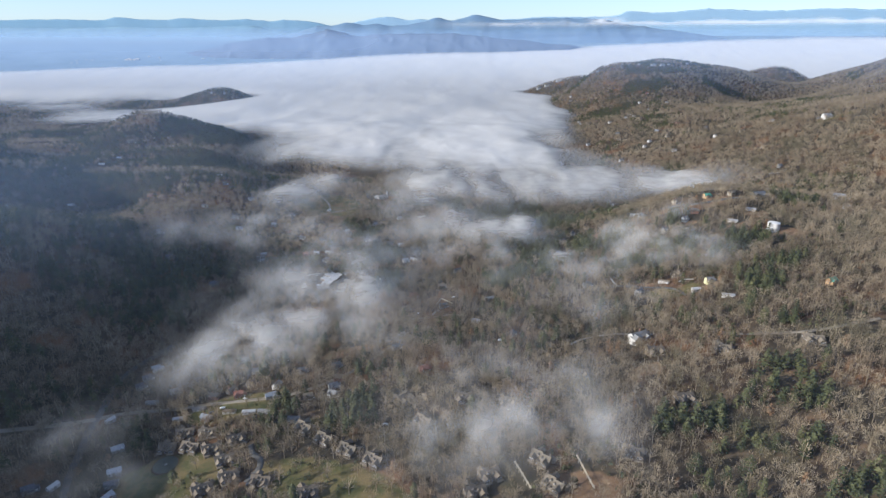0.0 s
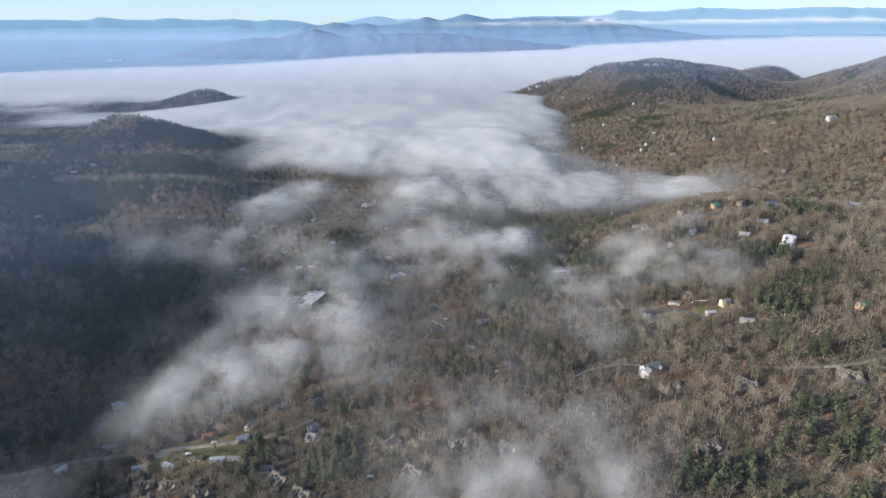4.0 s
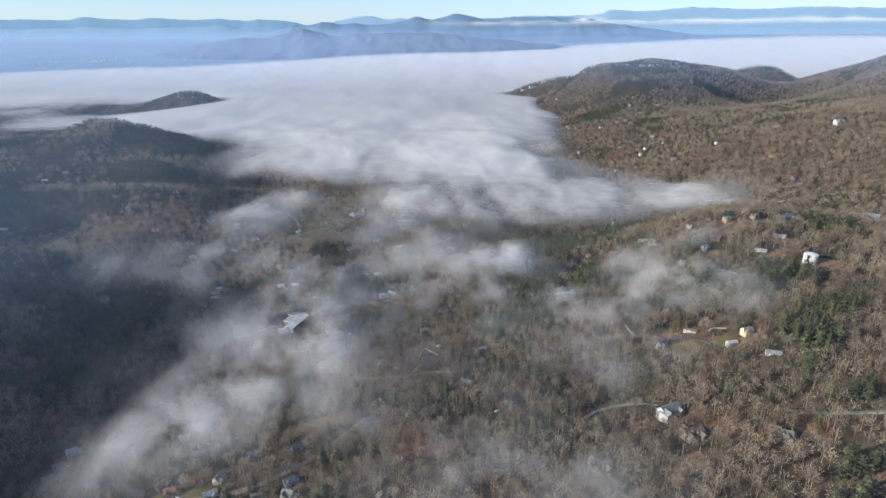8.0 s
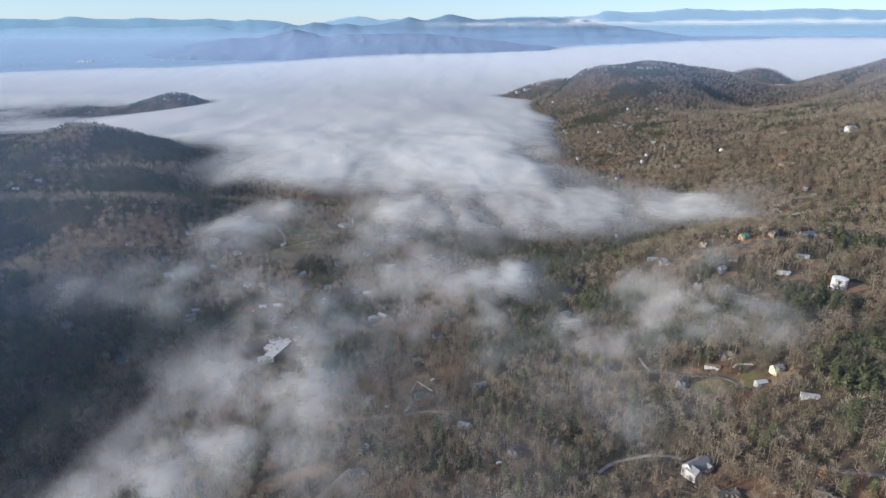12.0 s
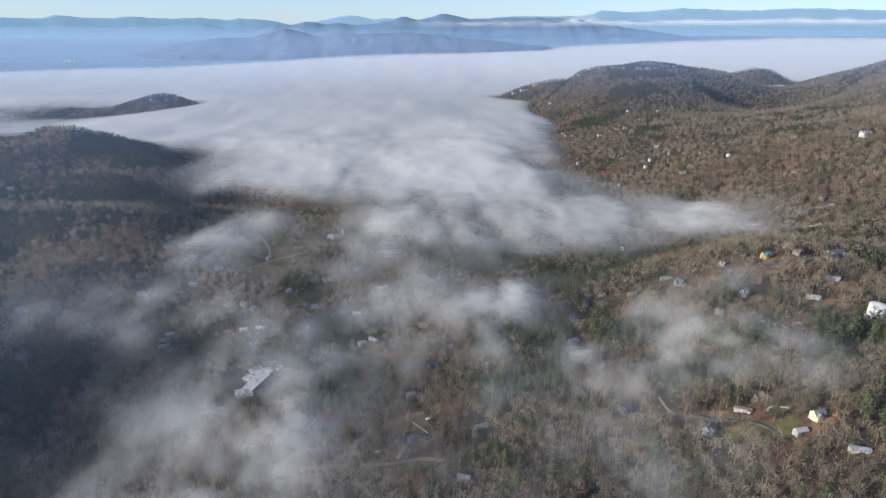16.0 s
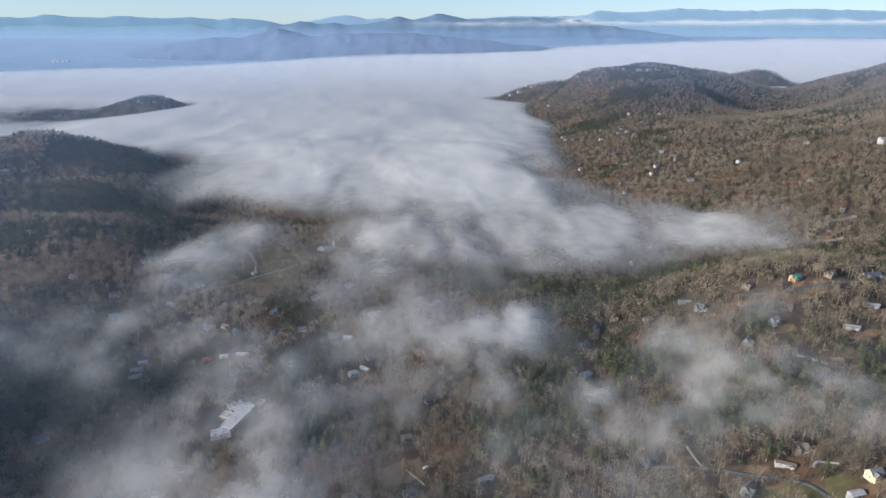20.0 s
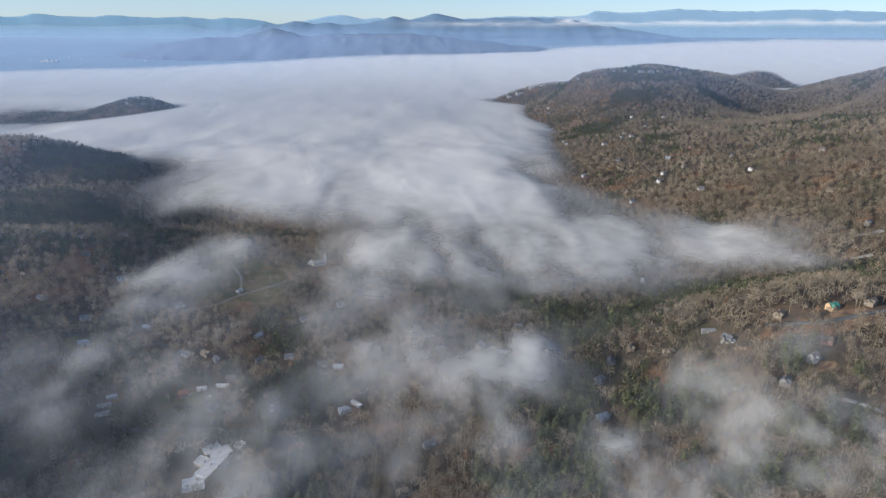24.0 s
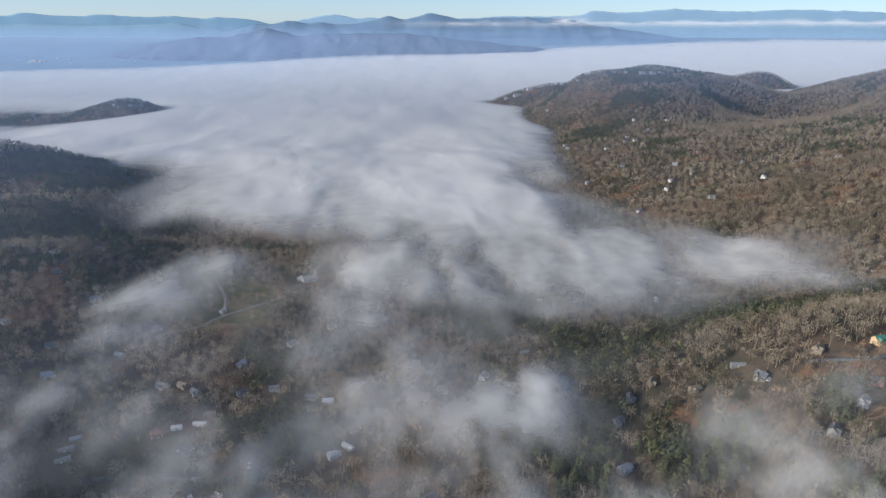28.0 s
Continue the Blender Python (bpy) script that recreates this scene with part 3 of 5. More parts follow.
def pine_tree(n, size, tall=15.5, broad=5.2):
    """An evergreen as loose clumps of needles round a stem, with an uneven outline."""
    t = []
    for k in range(3):
        a0, a1 = k * 2.09, (k + 1) * 2.09
        t.append([np.array([math.cos(a0) * .3, math.sin(a0) * .3, -1]), np.array([math.cos(a1) * .3, math.sin(a1) * .3, -1]), np.array([0, 0, tall * .95])])
    lob = rng.uniform(0.7, 1.25, 7)
    for k in range(n):
        h = rng.uniform(0.20, 1.0) ** 0.9
        a = rng.uniform(0, 6.28)
        r = broad * (1.04 - h) ** 0.48 * lob[int(a) % 7] * rng.uniform(0.45, 1.05)
        c = np.array([math.cos(a) * r, math.sin(a) * r, tall * h])
        o = np.array([math.cos(a), math.sin(a), 0.9])
        u = np.array([-math.sin(a), math.cos(a), 0.0])
        v = np.cross(o, u)
        s = size * rng.uniform(0.7, 1.3) * (1.15 - 0.5 * h)
        j = rng.normal(0, 0.25, (3, 3)) * s
        t.append([c - u * s + j[0], c + u * s + j[1], c + v * s * 1.1 - np.array([0, 0, .35 * s]) + j[2]])
    return np.array(t)


def scatter(protos, x, y, size, seed):
    """All the trees of one wood as triangle corners: each a turned, scaled copy of one of a few."""
    r = np.random.default_rng(seed)
    pick = r.integers(0, len(protos), len(x))
    turn, tall = r.uniform(0, 6.28, len(x)), size * r.uniform(0.72, 1.25, len(x))
    z = land(x, y) - 0.4
    parts = []
    for k, p in enumerate(protos):
        i = np.nonzero(pick == k)[0]
        if not len(i):
            continue
        v = p.reshape(-1, 3)
        c, s = np.cos(turn[i])[:, None], np.sin(turn[i])[:, None]
        m = tall[i][:, None]
        vx = (v[None, :, 0] * c - v[None, :, 1] * s) * m + x[i][:, None]
        vy = (v[None, :, 0] * s + v[None, :, 1] * c) * m + y[i][:, None]
        vz = v[None, :, 2] * m + z[i][:, None]
        parts.append(np.stack([vx, vy, vz], -1).reshape(-1, 3))
    return np.concatenate(parts)


def wood(name, protos, x, y, size, material, seed, label):
    v = scatter(protos, x, y, size, seed)
    me = mesh_of(name, v, np.arange(len(v)).reshape(-1, 3), material)
    return tagged(new(name, me), label, "forest", kind="stuff")


def open_ground(x, y):
    """1 where no tree stands: lawns, earth, roads and yards."""
    few = lattice(np.floor(x / 3.0), np.floor(y / 3.0), 5) > 0.24  # some trees stand on the lawns
    return np.maximum(few * np.maximum(patches(x, y, LAWNS, 0.15), patches(x, y, EARTH, 0.2)), patches(x, y, YARDS, 0.15))


def spots(x0, x1, y0, y1, pitch, seed):
    r = np.random.default_rng(seed)
    xs, ys = np.arange(x0, x1, pitch), np.arange(y0, y1, pitch)
    px, py = (a.ravel() for a in np.meshgrid(xs, ys))
    px, py = px + r.uniform(-.6, .6, px.shape) * pitch, py + r.uniform(-.6, .6, py.shape) * pitch
    keep = ((np.abs(px) < 0.80 * py + 150) | ((py < 175) & (np.abs(px) < 330))) & (open_ground(px, py) + 0.35 * r.random(px.shape) < 0.6)
    hidden = (fog_density(px, py) > 0.96) & (fog_top(px, py) - land(px, py) > 46 - 20 * step(py, 1300, 1500))
    keep &= ~hidden
    keep &= r.random(px.shape) < 0.90 + 0.35 * wave(px, py, 60, 5, 2)
    px, py = px[keep], py[keep]
    green = 0.95 * wave(px, py, 110, 41, 3) + 0.45 * wave(px, py, 30, 47, 2) + 0.14 * r.normal(size=px.shape)
    return px, py, green


def is_pine(x, y, green):
    green = green + 0.75 * patches(x, y, PINES, 0.5) - 0.6 * patches(x, y, CLEAR, 0.2) + 1.3 * patches(x, y, GROVES, 0.4)
    return green > 0.40 + 0.42 * step(x, -90, 0) * (1 - step(y, 540, 640)) + 0.10 * step(x, 150, 350) * step(y, 650, 760) - 0.32 * step(-x, 150, 600) - 0.12 * step(y, 1250, 1700) - 0.13 * step(x, -80, 60) * (1 - step(x, 330, 480)) * step(y, 560, 660) * (1 - step(y, 980, 1100))


def forests():
    for tag, box, pitch, bare, pine, size, seed in (
            ("near", (-760, 860, 170, 720), 7.0, [twig_tree(12, 112, 2.0, rng.uniform(12.5, 15.5), rng.uniform(4.2, 5.4), 0.16) for _ in range(9)], [pine_tree(130, 1.05) for _ in range(7)], 1.0, 1),
            ("rear", (-330, 330, -140, 170), 9.0, [twig_tree(6, 40, 2.0) for _ in range(5)], [pine_tree(46, 1.6) for _ in range(4)], 1.0, 4),
            ("middle", (-1200, 1250, 720, 1320), 7.9, [twig_tree(7, 56, 2.3, rng.uniform(12.0, 15.0), rng.uniform(4.4, 5.4), 0.28) for _ in range(8)], [crown_tree(44, 1.35, 13.5, 4.6) for _ in range(6)], 1.0, 2),
            ("far", (-2000, 2300, 1320, 3460), 9.4, [crown_tree(17, 1.75, 11.5, 4.9) for _ in range(6)], [crown_tree(15, 2.3, 11.0, 4.6) for _ in range(5)], 0.95, 3)):
        x, y, g = spots(*box, pitch, seed)
        p = is_pine(x, y, g)
        if tag in ("near", "middle"):
            rust = ~p & (np.random.default_rng(seed + 60).random(len(x)) < 0.014 + 0.25 * patches(x, y, RUSTY, 0.4))
            wood(tag + "_russet_oaks", [pine_tree(70 if tag == "near" else 34, 0.95 if tag == "near" else 1.4, 10.0, 4.2) for _ in range(4)], x[rust], y[rust], 0.9, RUSSET, seed + 30, "oaks still holding russet leaves")
            x, y, p = x[~rust], y[~rust], p[~rust]
        wood(tag + "_bare_woods", bare, x[~p], y[~p], size, BARE, seed + 10, "grey-brown leafless broadleaf woods on leaf litter")
        wood(tag + "_pine_woods", pine, x[p], y[p], size, NEEDLES, seed + 20, "dark green pines among bare broadleaf trees")


def brush():
    """Shrubs and saplings between the trees: short loose twigs."""
    x, y, g = spots(-420, 520, 200, 720, 6.4, 8)
    tufts = []
    for _ in range(6):
        t = []
        for k in range(9):
            a, b = rng.uniform(-1.6, 1.6, 2), rng.uniform(-2.2, 2.2, 2)
            f = rng.uniform(0, 3.14)
            t.append(blade((a[0], a[1], 0), (b[0], b[1], rng.uniform(1.2, 4.2)), rng.uniform(.25, .5), (math.cos(f), math.sin(f), 0)))
        tufts.append(np.array(t))
    wood("brushwood", tufts, x, y, 1.0, BARE, 31, "brown brushwood and saplings under the trees")


def laurels():
    """Evergreen laurel and holly thickets under the bare trees."""
    x, y, g = spots(-420, 560, 210, 1000, 6.0, 14)
    thick = wave(x, y, 75, 63, 3) + 0.5 * wave(x, y, 22, 67, 2) > 0.34
    wood("laurel_thickets", [pine_tree(16, 1.0, 5.0, 2.6)[3:] for _ in range(6)], x[thick], y[thick], 1.0, NEEDLES, 37, "dark evergreen laurel thickets under bare trees")


# ---- fog: sheets lying over one another in the valley ----
def fog():
    x, y, q = grid(spaced([(-3900, 90), (-1300, 22), (-520, 6.5), (640, 22), (1500, 90), (4200, 0)]), spaced([(190, 7), (1250, 14), (2200, 30), (3000, 60), (5040, 0)]))
    d = fog_depth(x, y)
    top = fog_top(x, y)
    floor_z = land(x, y)
    live = (d[q].max(axis=1) > 0.02)
    full = 1 - np.exp(-d)
    near = 1 - step(y, 1500, 2400)
    relief = (5 * wave(x, y * 0.7, 150, 51, 2) + 2.6 * wave(x, y * 0.7, 62, 57, 2)) * near + 8 * wave(x, y * 0.7, 200, 55, 2) * step(y, 1150, 1500) * (1 - step(y, 2200, 3000)) + 6 * wave(x, y * 0.6, 300, 59, 2) * (1 - near) * (1 - 0.7 * step(y, 2600, 3600))
    faces = q[live]
    used = np.unique(faces)
    remap = np.full(len(x), -1)
    remap[used] = np.arange(len(used))
    for k, (drop, material, label) in enumerate(((0, FOG_TOP, "billowing top of the white morning fog bank"), (4.5, FOG_MID, "white fog just under its top"), (10, FOG_LOW, "thin grey mist low in the valley"))):
        z = top - drop + relief * (1 - 0.12 * k) + 8 * (np.minimum(full, 0.9) - 0.6) * (1 - step(y, 2000, 2600))
        z = np.maximum(z, floor_z - 4 - 26 * step(y, 2300, 2700))
        me = mesh_of("fog_sheet", np.stack([x, y, z], -1)[used], remap[faces], material, True)
        put(me, "thickness", d[used])
        tagged(new("fog_bank", me), label, "fog", kind="stuff")


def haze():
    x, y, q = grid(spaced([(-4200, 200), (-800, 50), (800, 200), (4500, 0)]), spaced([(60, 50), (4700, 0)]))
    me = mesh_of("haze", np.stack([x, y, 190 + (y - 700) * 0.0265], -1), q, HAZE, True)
    # extra cover on the left paints blue air over the shaded woods
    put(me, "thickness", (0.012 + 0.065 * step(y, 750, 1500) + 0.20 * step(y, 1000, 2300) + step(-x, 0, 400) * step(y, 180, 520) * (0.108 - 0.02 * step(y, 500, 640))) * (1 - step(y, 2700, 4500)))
    tagged(new("morning_haze", me), "thin tinted sheet for blue morning haze over the hills", "haze", kind="stuff")
    # the same painted haze, thicker, on an upright sheet at the foot of the mountains
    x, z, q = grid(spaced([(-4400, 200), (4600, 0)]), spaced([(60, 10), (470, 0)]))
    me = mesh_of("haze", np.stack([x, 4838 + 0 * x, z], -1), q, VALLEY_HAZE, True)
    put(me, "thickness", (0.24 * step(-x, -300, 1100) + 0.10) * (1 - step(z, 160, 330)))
    tagged(new("mountain_haze", me), "pale tinted sheet for blue haze at the foot of the mountains", "haze", kind="stuff")
    # a low bank of cloud along the eastern mountains, with one puff standing up from it
    x, z, q = grid(spaced([(-450, 12), (4700, 0)]), spaced([(250, 2.5), (392, 0)]))
    mid = 307 + 0.0075 * (x - 1000) + 6 * wave(x, 0 * x, 340, 82, 3)
    lump = 13 + 17 * wave(x, 0 * x, 130, 83, 4)
    band = np.where(z > mid, np.exp(-((z - mid) / np.maximum(lump, 2)) ** 2), np.exp(-((z - mid) / 20) ** 2))
    band = band * step(x, -250, 500) * np.clip(0.62 + 0.25 * step(x, 1300, 2000) + 0.5 * wave(x, z * 4, 150, 85, 3), 0.1, 1)
    puff = np.exp(-((x - 1240) / 110) ** 2 - ((z - 322) / 22) ** 2) * (0.7 + 0.8 * wave(x, z * 3, 70, 87, 3))
    me = mesh_of("cloud_band", np.stack([x, 4826 + 0 * x, z], -1), q, CLOUD_VEIL, True)
    put(me, "thickness", np.clip(0.55 * np.maximum(band, 1.3 * puff), 0, 0.75))
    tagged(new("cloud_band", me), "low white band of cloud along the mountains", "cloud", kind="stuff")

# ---- mountains on the horizon ----
def ridge(name, y, x0, x1, crest, base, thick, material, label, seed, rough=14.0, carve=0.4):
    """A long wooded ridge with spurs and side valleys; crest(x) gives its height."""
    gx, gu, q = grid(np.arange(x0, x1, 11.0), np.linspace(-1, 1, 49))
    wy = gu * thick
    fall = np.maximum(1 - np.abs(gu), 0)
    bend = gx + (1 - fall) * (90 * wave(gx, wy, 260, seed + 3, 2) + 60 * np.sign(wave(gx, 0 * gx, 700, seed + 5, 1)))
    c = crest(bend) + rough * (1.1 - 2.2 * np.abs(wave(gx, wy, 150, seed + 9, 4)))
    spurs = 0.45 - 1.3 * np.abs(wave(gx, wy, 210, seed, 3))
    z = base + (c - base) * fall ** (1.0 - 0.3 * carve) * (1 + carve * 1.3 * (1 - fall) * spurs)
    me = mesh_of(name, np.stack([gx, y + gu * thick, z], -1), q, material, True)
    return tagged(new(name, me), label, "mountain", kind="structure")


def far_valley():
    """The wide basin beyond the fog, with kilometres of blue air mixed into its colour."""
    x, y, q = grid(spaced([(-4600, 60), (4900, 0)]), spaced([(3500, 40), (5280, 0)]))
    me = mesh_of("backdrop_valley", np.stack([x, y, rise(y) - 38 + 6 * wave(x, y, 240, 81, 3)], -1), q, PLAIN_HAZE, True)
    return tagged(new("backdrop_valley", me), "wide valley far beyond the fog, tinted with haze blue", "valley", kind="structure")


def skyline(x, tops):
    """The height of a range along x, from (place, height) of its summits and gaps, rounded off."""
    at, tall = zip(*tops)
    return sum(np.interp(x + o, at, tall) for o in (-24, 0, 24)) / 3


def west_range(x):
    return skyline(x, [(-5200, 312), (-3845, 316), (-3570, 325), (-3112, 333), (-2750, 325), (-2631, 352), (-2474, 338), (-2249, 325), (-2087, 343), (-1930, 329), (-1748, 325), (-1565, 334),
                       (-1385, 315), (-1293, 329), (-1111, 321), (-931, 291), (-660, 227), (-560, 120)])


def foothills(x):
    return skyline(x, [(-5200, 255), (-3808, 262), (-3535, 272), (-3086, 258), (-2633, 276), (-2184, 258), (-1900, 270), (-1549, 290), (-1373, 249), (-835, 200), (-500, 120)])


def far_range(x):
    return skyline(x, [(-1900, 240), (-1227, 269), (-854, 286), (-713, 312), (-573, 347), (-434, 352), (-296, 329), (-157, 334), (74, 312), (444, 329), (813, 350), (1182, 350), (1412, 362), (1501, 398),
                       (1687, 385), (1916, 390), (2143, 416), (2374, 407), (2606, 398), (2835, 402), (3154, 417), (3606, 411), (3941, 398), (5200, 390)])


def peaks(x):
    return skyline(x, [(-1900, 120), (-1173, 229), (-991, 283), (-880, 288), (-746, 308), (-615, 288), (-526, 300), (-416, 279), (-194, 304), (-40, 350), (71, 321), (246, 368), (379, 341), (468, 325),
                       (731, 338), (951, 342), (1216, 334), (1486, 292), (2072, 215), (2400, 150)])


def wooded(x):
    return skyline(x, [(-2700, 30), (-1990, 82), (-1822, 102), (-1569, 160), (-1360, 198), (-1074, 210), (-909, 244), (-806, 262), (-706, 237), (-586, 206), (-483, 237), (-341, 225), (-178, 240), (65, 232),
                       (472, 195), (882, 155), (1400, 90)])


def distant_town():
    """Pale warehouses on the far plain, too distant to tell apart."""
    r = np.random.default_rng(5)
    bm = bmesh.new()
    for k in range(46):
        x, y = (r.normal(-2150, 34), r.normal(4310, 16)) if k < 14 else (r.uniform(-2500, -300), r.uniform(4120, 4420))
        w, h = r.uniform(4, 12) * (1.0 if k < 14 else 0.6), r.uniform(1, 3) * (1.0 if k < 14 else 0.6)
        z = float(rise(np.array(y))) - 40
        box(bm, x - w, x + w, y - 6, y + 6, z - 10, z + 3 + h)
    me = bpy.data.meshes.new("distant_town")
    bm.to_mesh(me)
    bm.free()
    me.materials.append(SIDING_WHITE)
    tagged(new("distant_town", me), "pale roofs of a distant town on the plain", "town", kind="stuff")


def mountains():
    far_valley()
    ridge("backdrop_far_ridge", 5215, -1900, 5200, far_range, 150, 40, RIDGE_FAR, "far mountain ridge on the horizon, tinted with haze blue", 61, 5, 0.05)
    ridge("backdrop_west_ridge", 5130, -5200, -560, west_range, 110, 60, RIDGE_WEST, "mountain ridge tinted with haze blue", 67, 5, 0.15)
    ridge("backdrop_foothills", 5060, -5200, -500, foothills, 110, 60, RIDGE_FOOT, "foothills tinted pale with haze blue", 73, 6, 0.2)
    ridge("backdrop_peaks", 4970, -1900, 2400, peaks, 90, 110, RIDGE_MID, "wooded peaks above the valley, tinted with haze blue", 71, 6, 0.3)
    ridge("backdrop_wooded_ridge", 4540, -2700, 1400, wooded, 20, 280, RIDGE_NEAR, "wooded ridge tinted with blue-grey haze", 77, 9, 0.35)


mountains()
fog()
haze()

# ---- building with parts ----
SIDING_WHITE = plain("white_siding", (0.37, 0.362, 0.348), (0.51, 0.50, 0.48), 0.5, 0.7)
SIDING_TAN = plain("tan_siding", (0.155, 0.125, 0.090), (0.23, 0.19, 0.14), 0.5, 0.8)
SIDING_BROWN = plain("brown_stained_siding", (0.098, 0.078, 0.058), (0.165, 0.134, 0.100), 0.5, 0.85)
SIDING_GREY = plain("grey_siding", (0.17, 0.17, 0.165), (0.27, 0.27, 0.26), 0.5, 0.8)
SIDING_ORANGE = plain("pine_boarding", (0.40, 0.26, 0.14), (0.52, 0.35, 0.20), 0.5, 0.8)
SIDING_YELLOW = plain("pale_yellow_siding", (0.55, 0.54, 0.30), (0.68, 0.66, 0.40), 0.5, 0.8)
BRICK_RED = plain("red_brick_wall", (0.16, 0.085, 0.064), (0.24, 0.135, 0.105), 0.9, 0.9)
ROOF_BROWN = plain("brown_shingles", (0.105, 0.084, 0.062), (0.180, 0.146, 0.110), 0.7, 0.9, fine=3.0)
ROOF_TAN = plain("tan_shingles", (0.128, 0.105, 0.078), (0.205, 0.172, 0.130), 0.7, 0.9, fine=3.0)
ROOF_GREY = plain("grey_shingles", (0.13, 0.13, 0.132), (0.23, 0.23, 0.232), 0.7, 0.85, fine=3.0)
ROOF_DARK = plain("charcoal_shingles", (0.055, 0.060, 0.068), (0.13, 0.135, 0.15), 0.7, 0.8, fine=3.0)
ROOF_RED = plain("rusty_red_roof", (0.15, 0.058, 0.042), (0.23, 0.105, 0.075), 0.7, 0.8, fine=3.0)
ROOF_GREEN = plain("green_metal_roof", (0.035, 0.15, 0.11), (0.07, 0.23, 0.17), 0.7, 0.5, fine=3.0)
ROOF_BLUE = plain("pale_blue_metal_roof", (0.22, 0.24, 0.265), (0.33, 0.355, 0.385), 0.5, 0.45, fine=3.0)
ROOF_WHITE = plain("white_metal_roof", (0.31, 0.313, 0.316), (0.44, 0.44, 0.44), 0.4, 0.45, fine=3.0)
TRIM = plain("white_trim", (0.56, 0.55, 0.53), (0.68, 0.67, 0.65), 1.0, 0.6)
DECKING = plain("weathered_decking", (0.16, 0.135, 0.10), (0.25, 0.21, 0.165), 1.2, 0.9)
CONCRETE = plain("pale_concrete", (0.20, 0.192, 0.176), (0.30, 0.288, 0.264), 0.35, 0.9)
ASPHALT = plain("worn_asphalt", (0.058, 0.058, 0.057), (0.105, 0.102, 0.096), 0.08, 0.9, fine=1.5)
DIRT_ROAD = plain("sandy_road", (0.145, 0.125, 0.100), (0.22, 0.195, 0.158), 0.08, 0.95, fine=1.5)
TANK_WHITE = plain("tank_paint", (0.52, 0.505, 0.475), (0.64, 0.62, 0.585), 0.12, 0.55, fine=1.0)
TIMBER = plain("pale_timber", (0.42, 0.36, 0.26), (0.56, 0.49, 0.37), 0.6, 0.9)
CAR_WHITE = plain("white_car_paint", (0.76, 0.76, 0.76), (0.82, 0.82, 0.82), 1.0, 0.3, spec=0.5)
CAR_DARK = plain("dark_car_paint", (0.045, 0.05, 0.06), (0.07, 0.075, 0.085), 1.0, 0.3, spec=0.5)
RUBBER = plain("tyre_rubber", (0.02, 0.02, 0.02), (0.035, 0.035, 0.035), 3.0, 0.9)
WATER = plain("pond_water", (0.050, 0.052, 0.040), (0.075, 0.075, 0.056), 0.1, 0.6, spec=0.2, depth=0.01)


def pane_material():
    m, nt, out = nodes_of("window_glass")
    surface(nt, out, ramp(nt, noise_at(nt, 0.6, 2.0), [(0.3, (0.02, 0.026, 0.034)), (0.7, (0.06, 0.07, 0.085))]), 0.07, spec=0.6)
    return m


GLASS = pane_material()
SHRINK = Matrix()


def part(name, bm, material, parent, label=""):
    me = bpy.data.meshes.new(name)
    bmesh.ops.recalc_face_normals(bm, faces=bm.faces)
    bm.transform(SHRINK)
    bm.to_mesh(me)
    bm.free()
    me.materials.append(material)
    ob = new(name, me)
    ob.parent = parent
    if label:
        ob["label"] = label
    return ob


def solid(bm, points, faces):
    vs = [bm.verts.new(p) for p in points]
    for f in faces:
        bm.faces.new([vs[i] for i in f])


SIX = [(0, 3, 2, 1), (4, 5, 6, 7), (0, 1, 5, 4), (1, 2, 6, 5), (2, 3, 7, 6), (3, 0, 4, 7)]


def box(bm, x0, x1, y0, y1, z0, z1, m=None):
    p = [(x0, y0, z0), (x1, y0, z0), (x1, y1, z0), (x0, y1, z0), (x0, y0, z1), (x1, y0, z1), (x1, y1, z1), (x0, y1, z1)]
    solid(bm, [m @ Vector(q) for q in p] if m else p, SIX)


def boxed(*args):
    bm = bmesh.new()
    box(bm, *args)
    return bm


def gable_walls(l, w, h, r, base=3.0):
    """A house body: ridge along x, its foot sunk into the slope."""
    bm = bmesh.new()
    a, b = l / 2, w / 2
    pts = [(-a, -b, -base), (a, -b, -base), (a, b, -base), (-a, b, -base), (-a, -b, h), (a, -b, h), (a, b, h), (-a, b, h), (-a, 0, h + r), (a, 0, h + r)]
    solid(bm, pts, [(0, 3, 2, 1), (0, 1, 5, 4), (2, 3, 7, 6), (1, 2, 6, 9, 5), (3, 0, 4, 8, 7), (4, 5, 9, 8), (6, 7, 8, 9)])
    return bm


def roof_slab(l, w, h, r, side, over=0.5, thick=0.22):
    """One slope of a gabled roof, with eaves; side -1 is the front."""
    bm = bmesh.new()
    a, b = l / 2 + over, w / 2
    k = r / b
    e = b + over
    ze = h - over * k
    pts = []
    for lift in (0.03, 0.03 + thick):
        pts += [(-a, side * e, ze + lift), (a, side * e, ze + lift), (a, -side * 0.02, h + r + lift), (-a, -side * 0.02, h + r + lift)]
    solid(bm, pts, SIX)
    return bm


def window(parent, x, y, z, facing, wide=1.3, tall=1.3):
    """A framed window set on a wall that faces 's', 'n', 'e' or 'w'."""
    turn = {"s": 0, "e": 90, "n": 180, "w": 270}[facing]
    m = pose(x, y, z, 0, 0, turn)
    bm = bmesh.new()
    a, b = wide / 2, tall / 2
    for x0, x1, z0, z1 in ((-a - .12, -a, -b - .12, b + .12), (a, a + .12, -b - .12, b + .12), (-a, a, b, b + .12), (-a, a, -b - .12, -b), (-.03, .03, -b, b)):
        box(bm, x0, x1, -.09, .04, z0, z1, m)
    f = part("window", bm, TRIM, parent)
    bm = bmesh.new()
    box(bm, -a, a, -.045, .03, -b, b, m)
    part("pane", bm, GLASS, f)
    return f


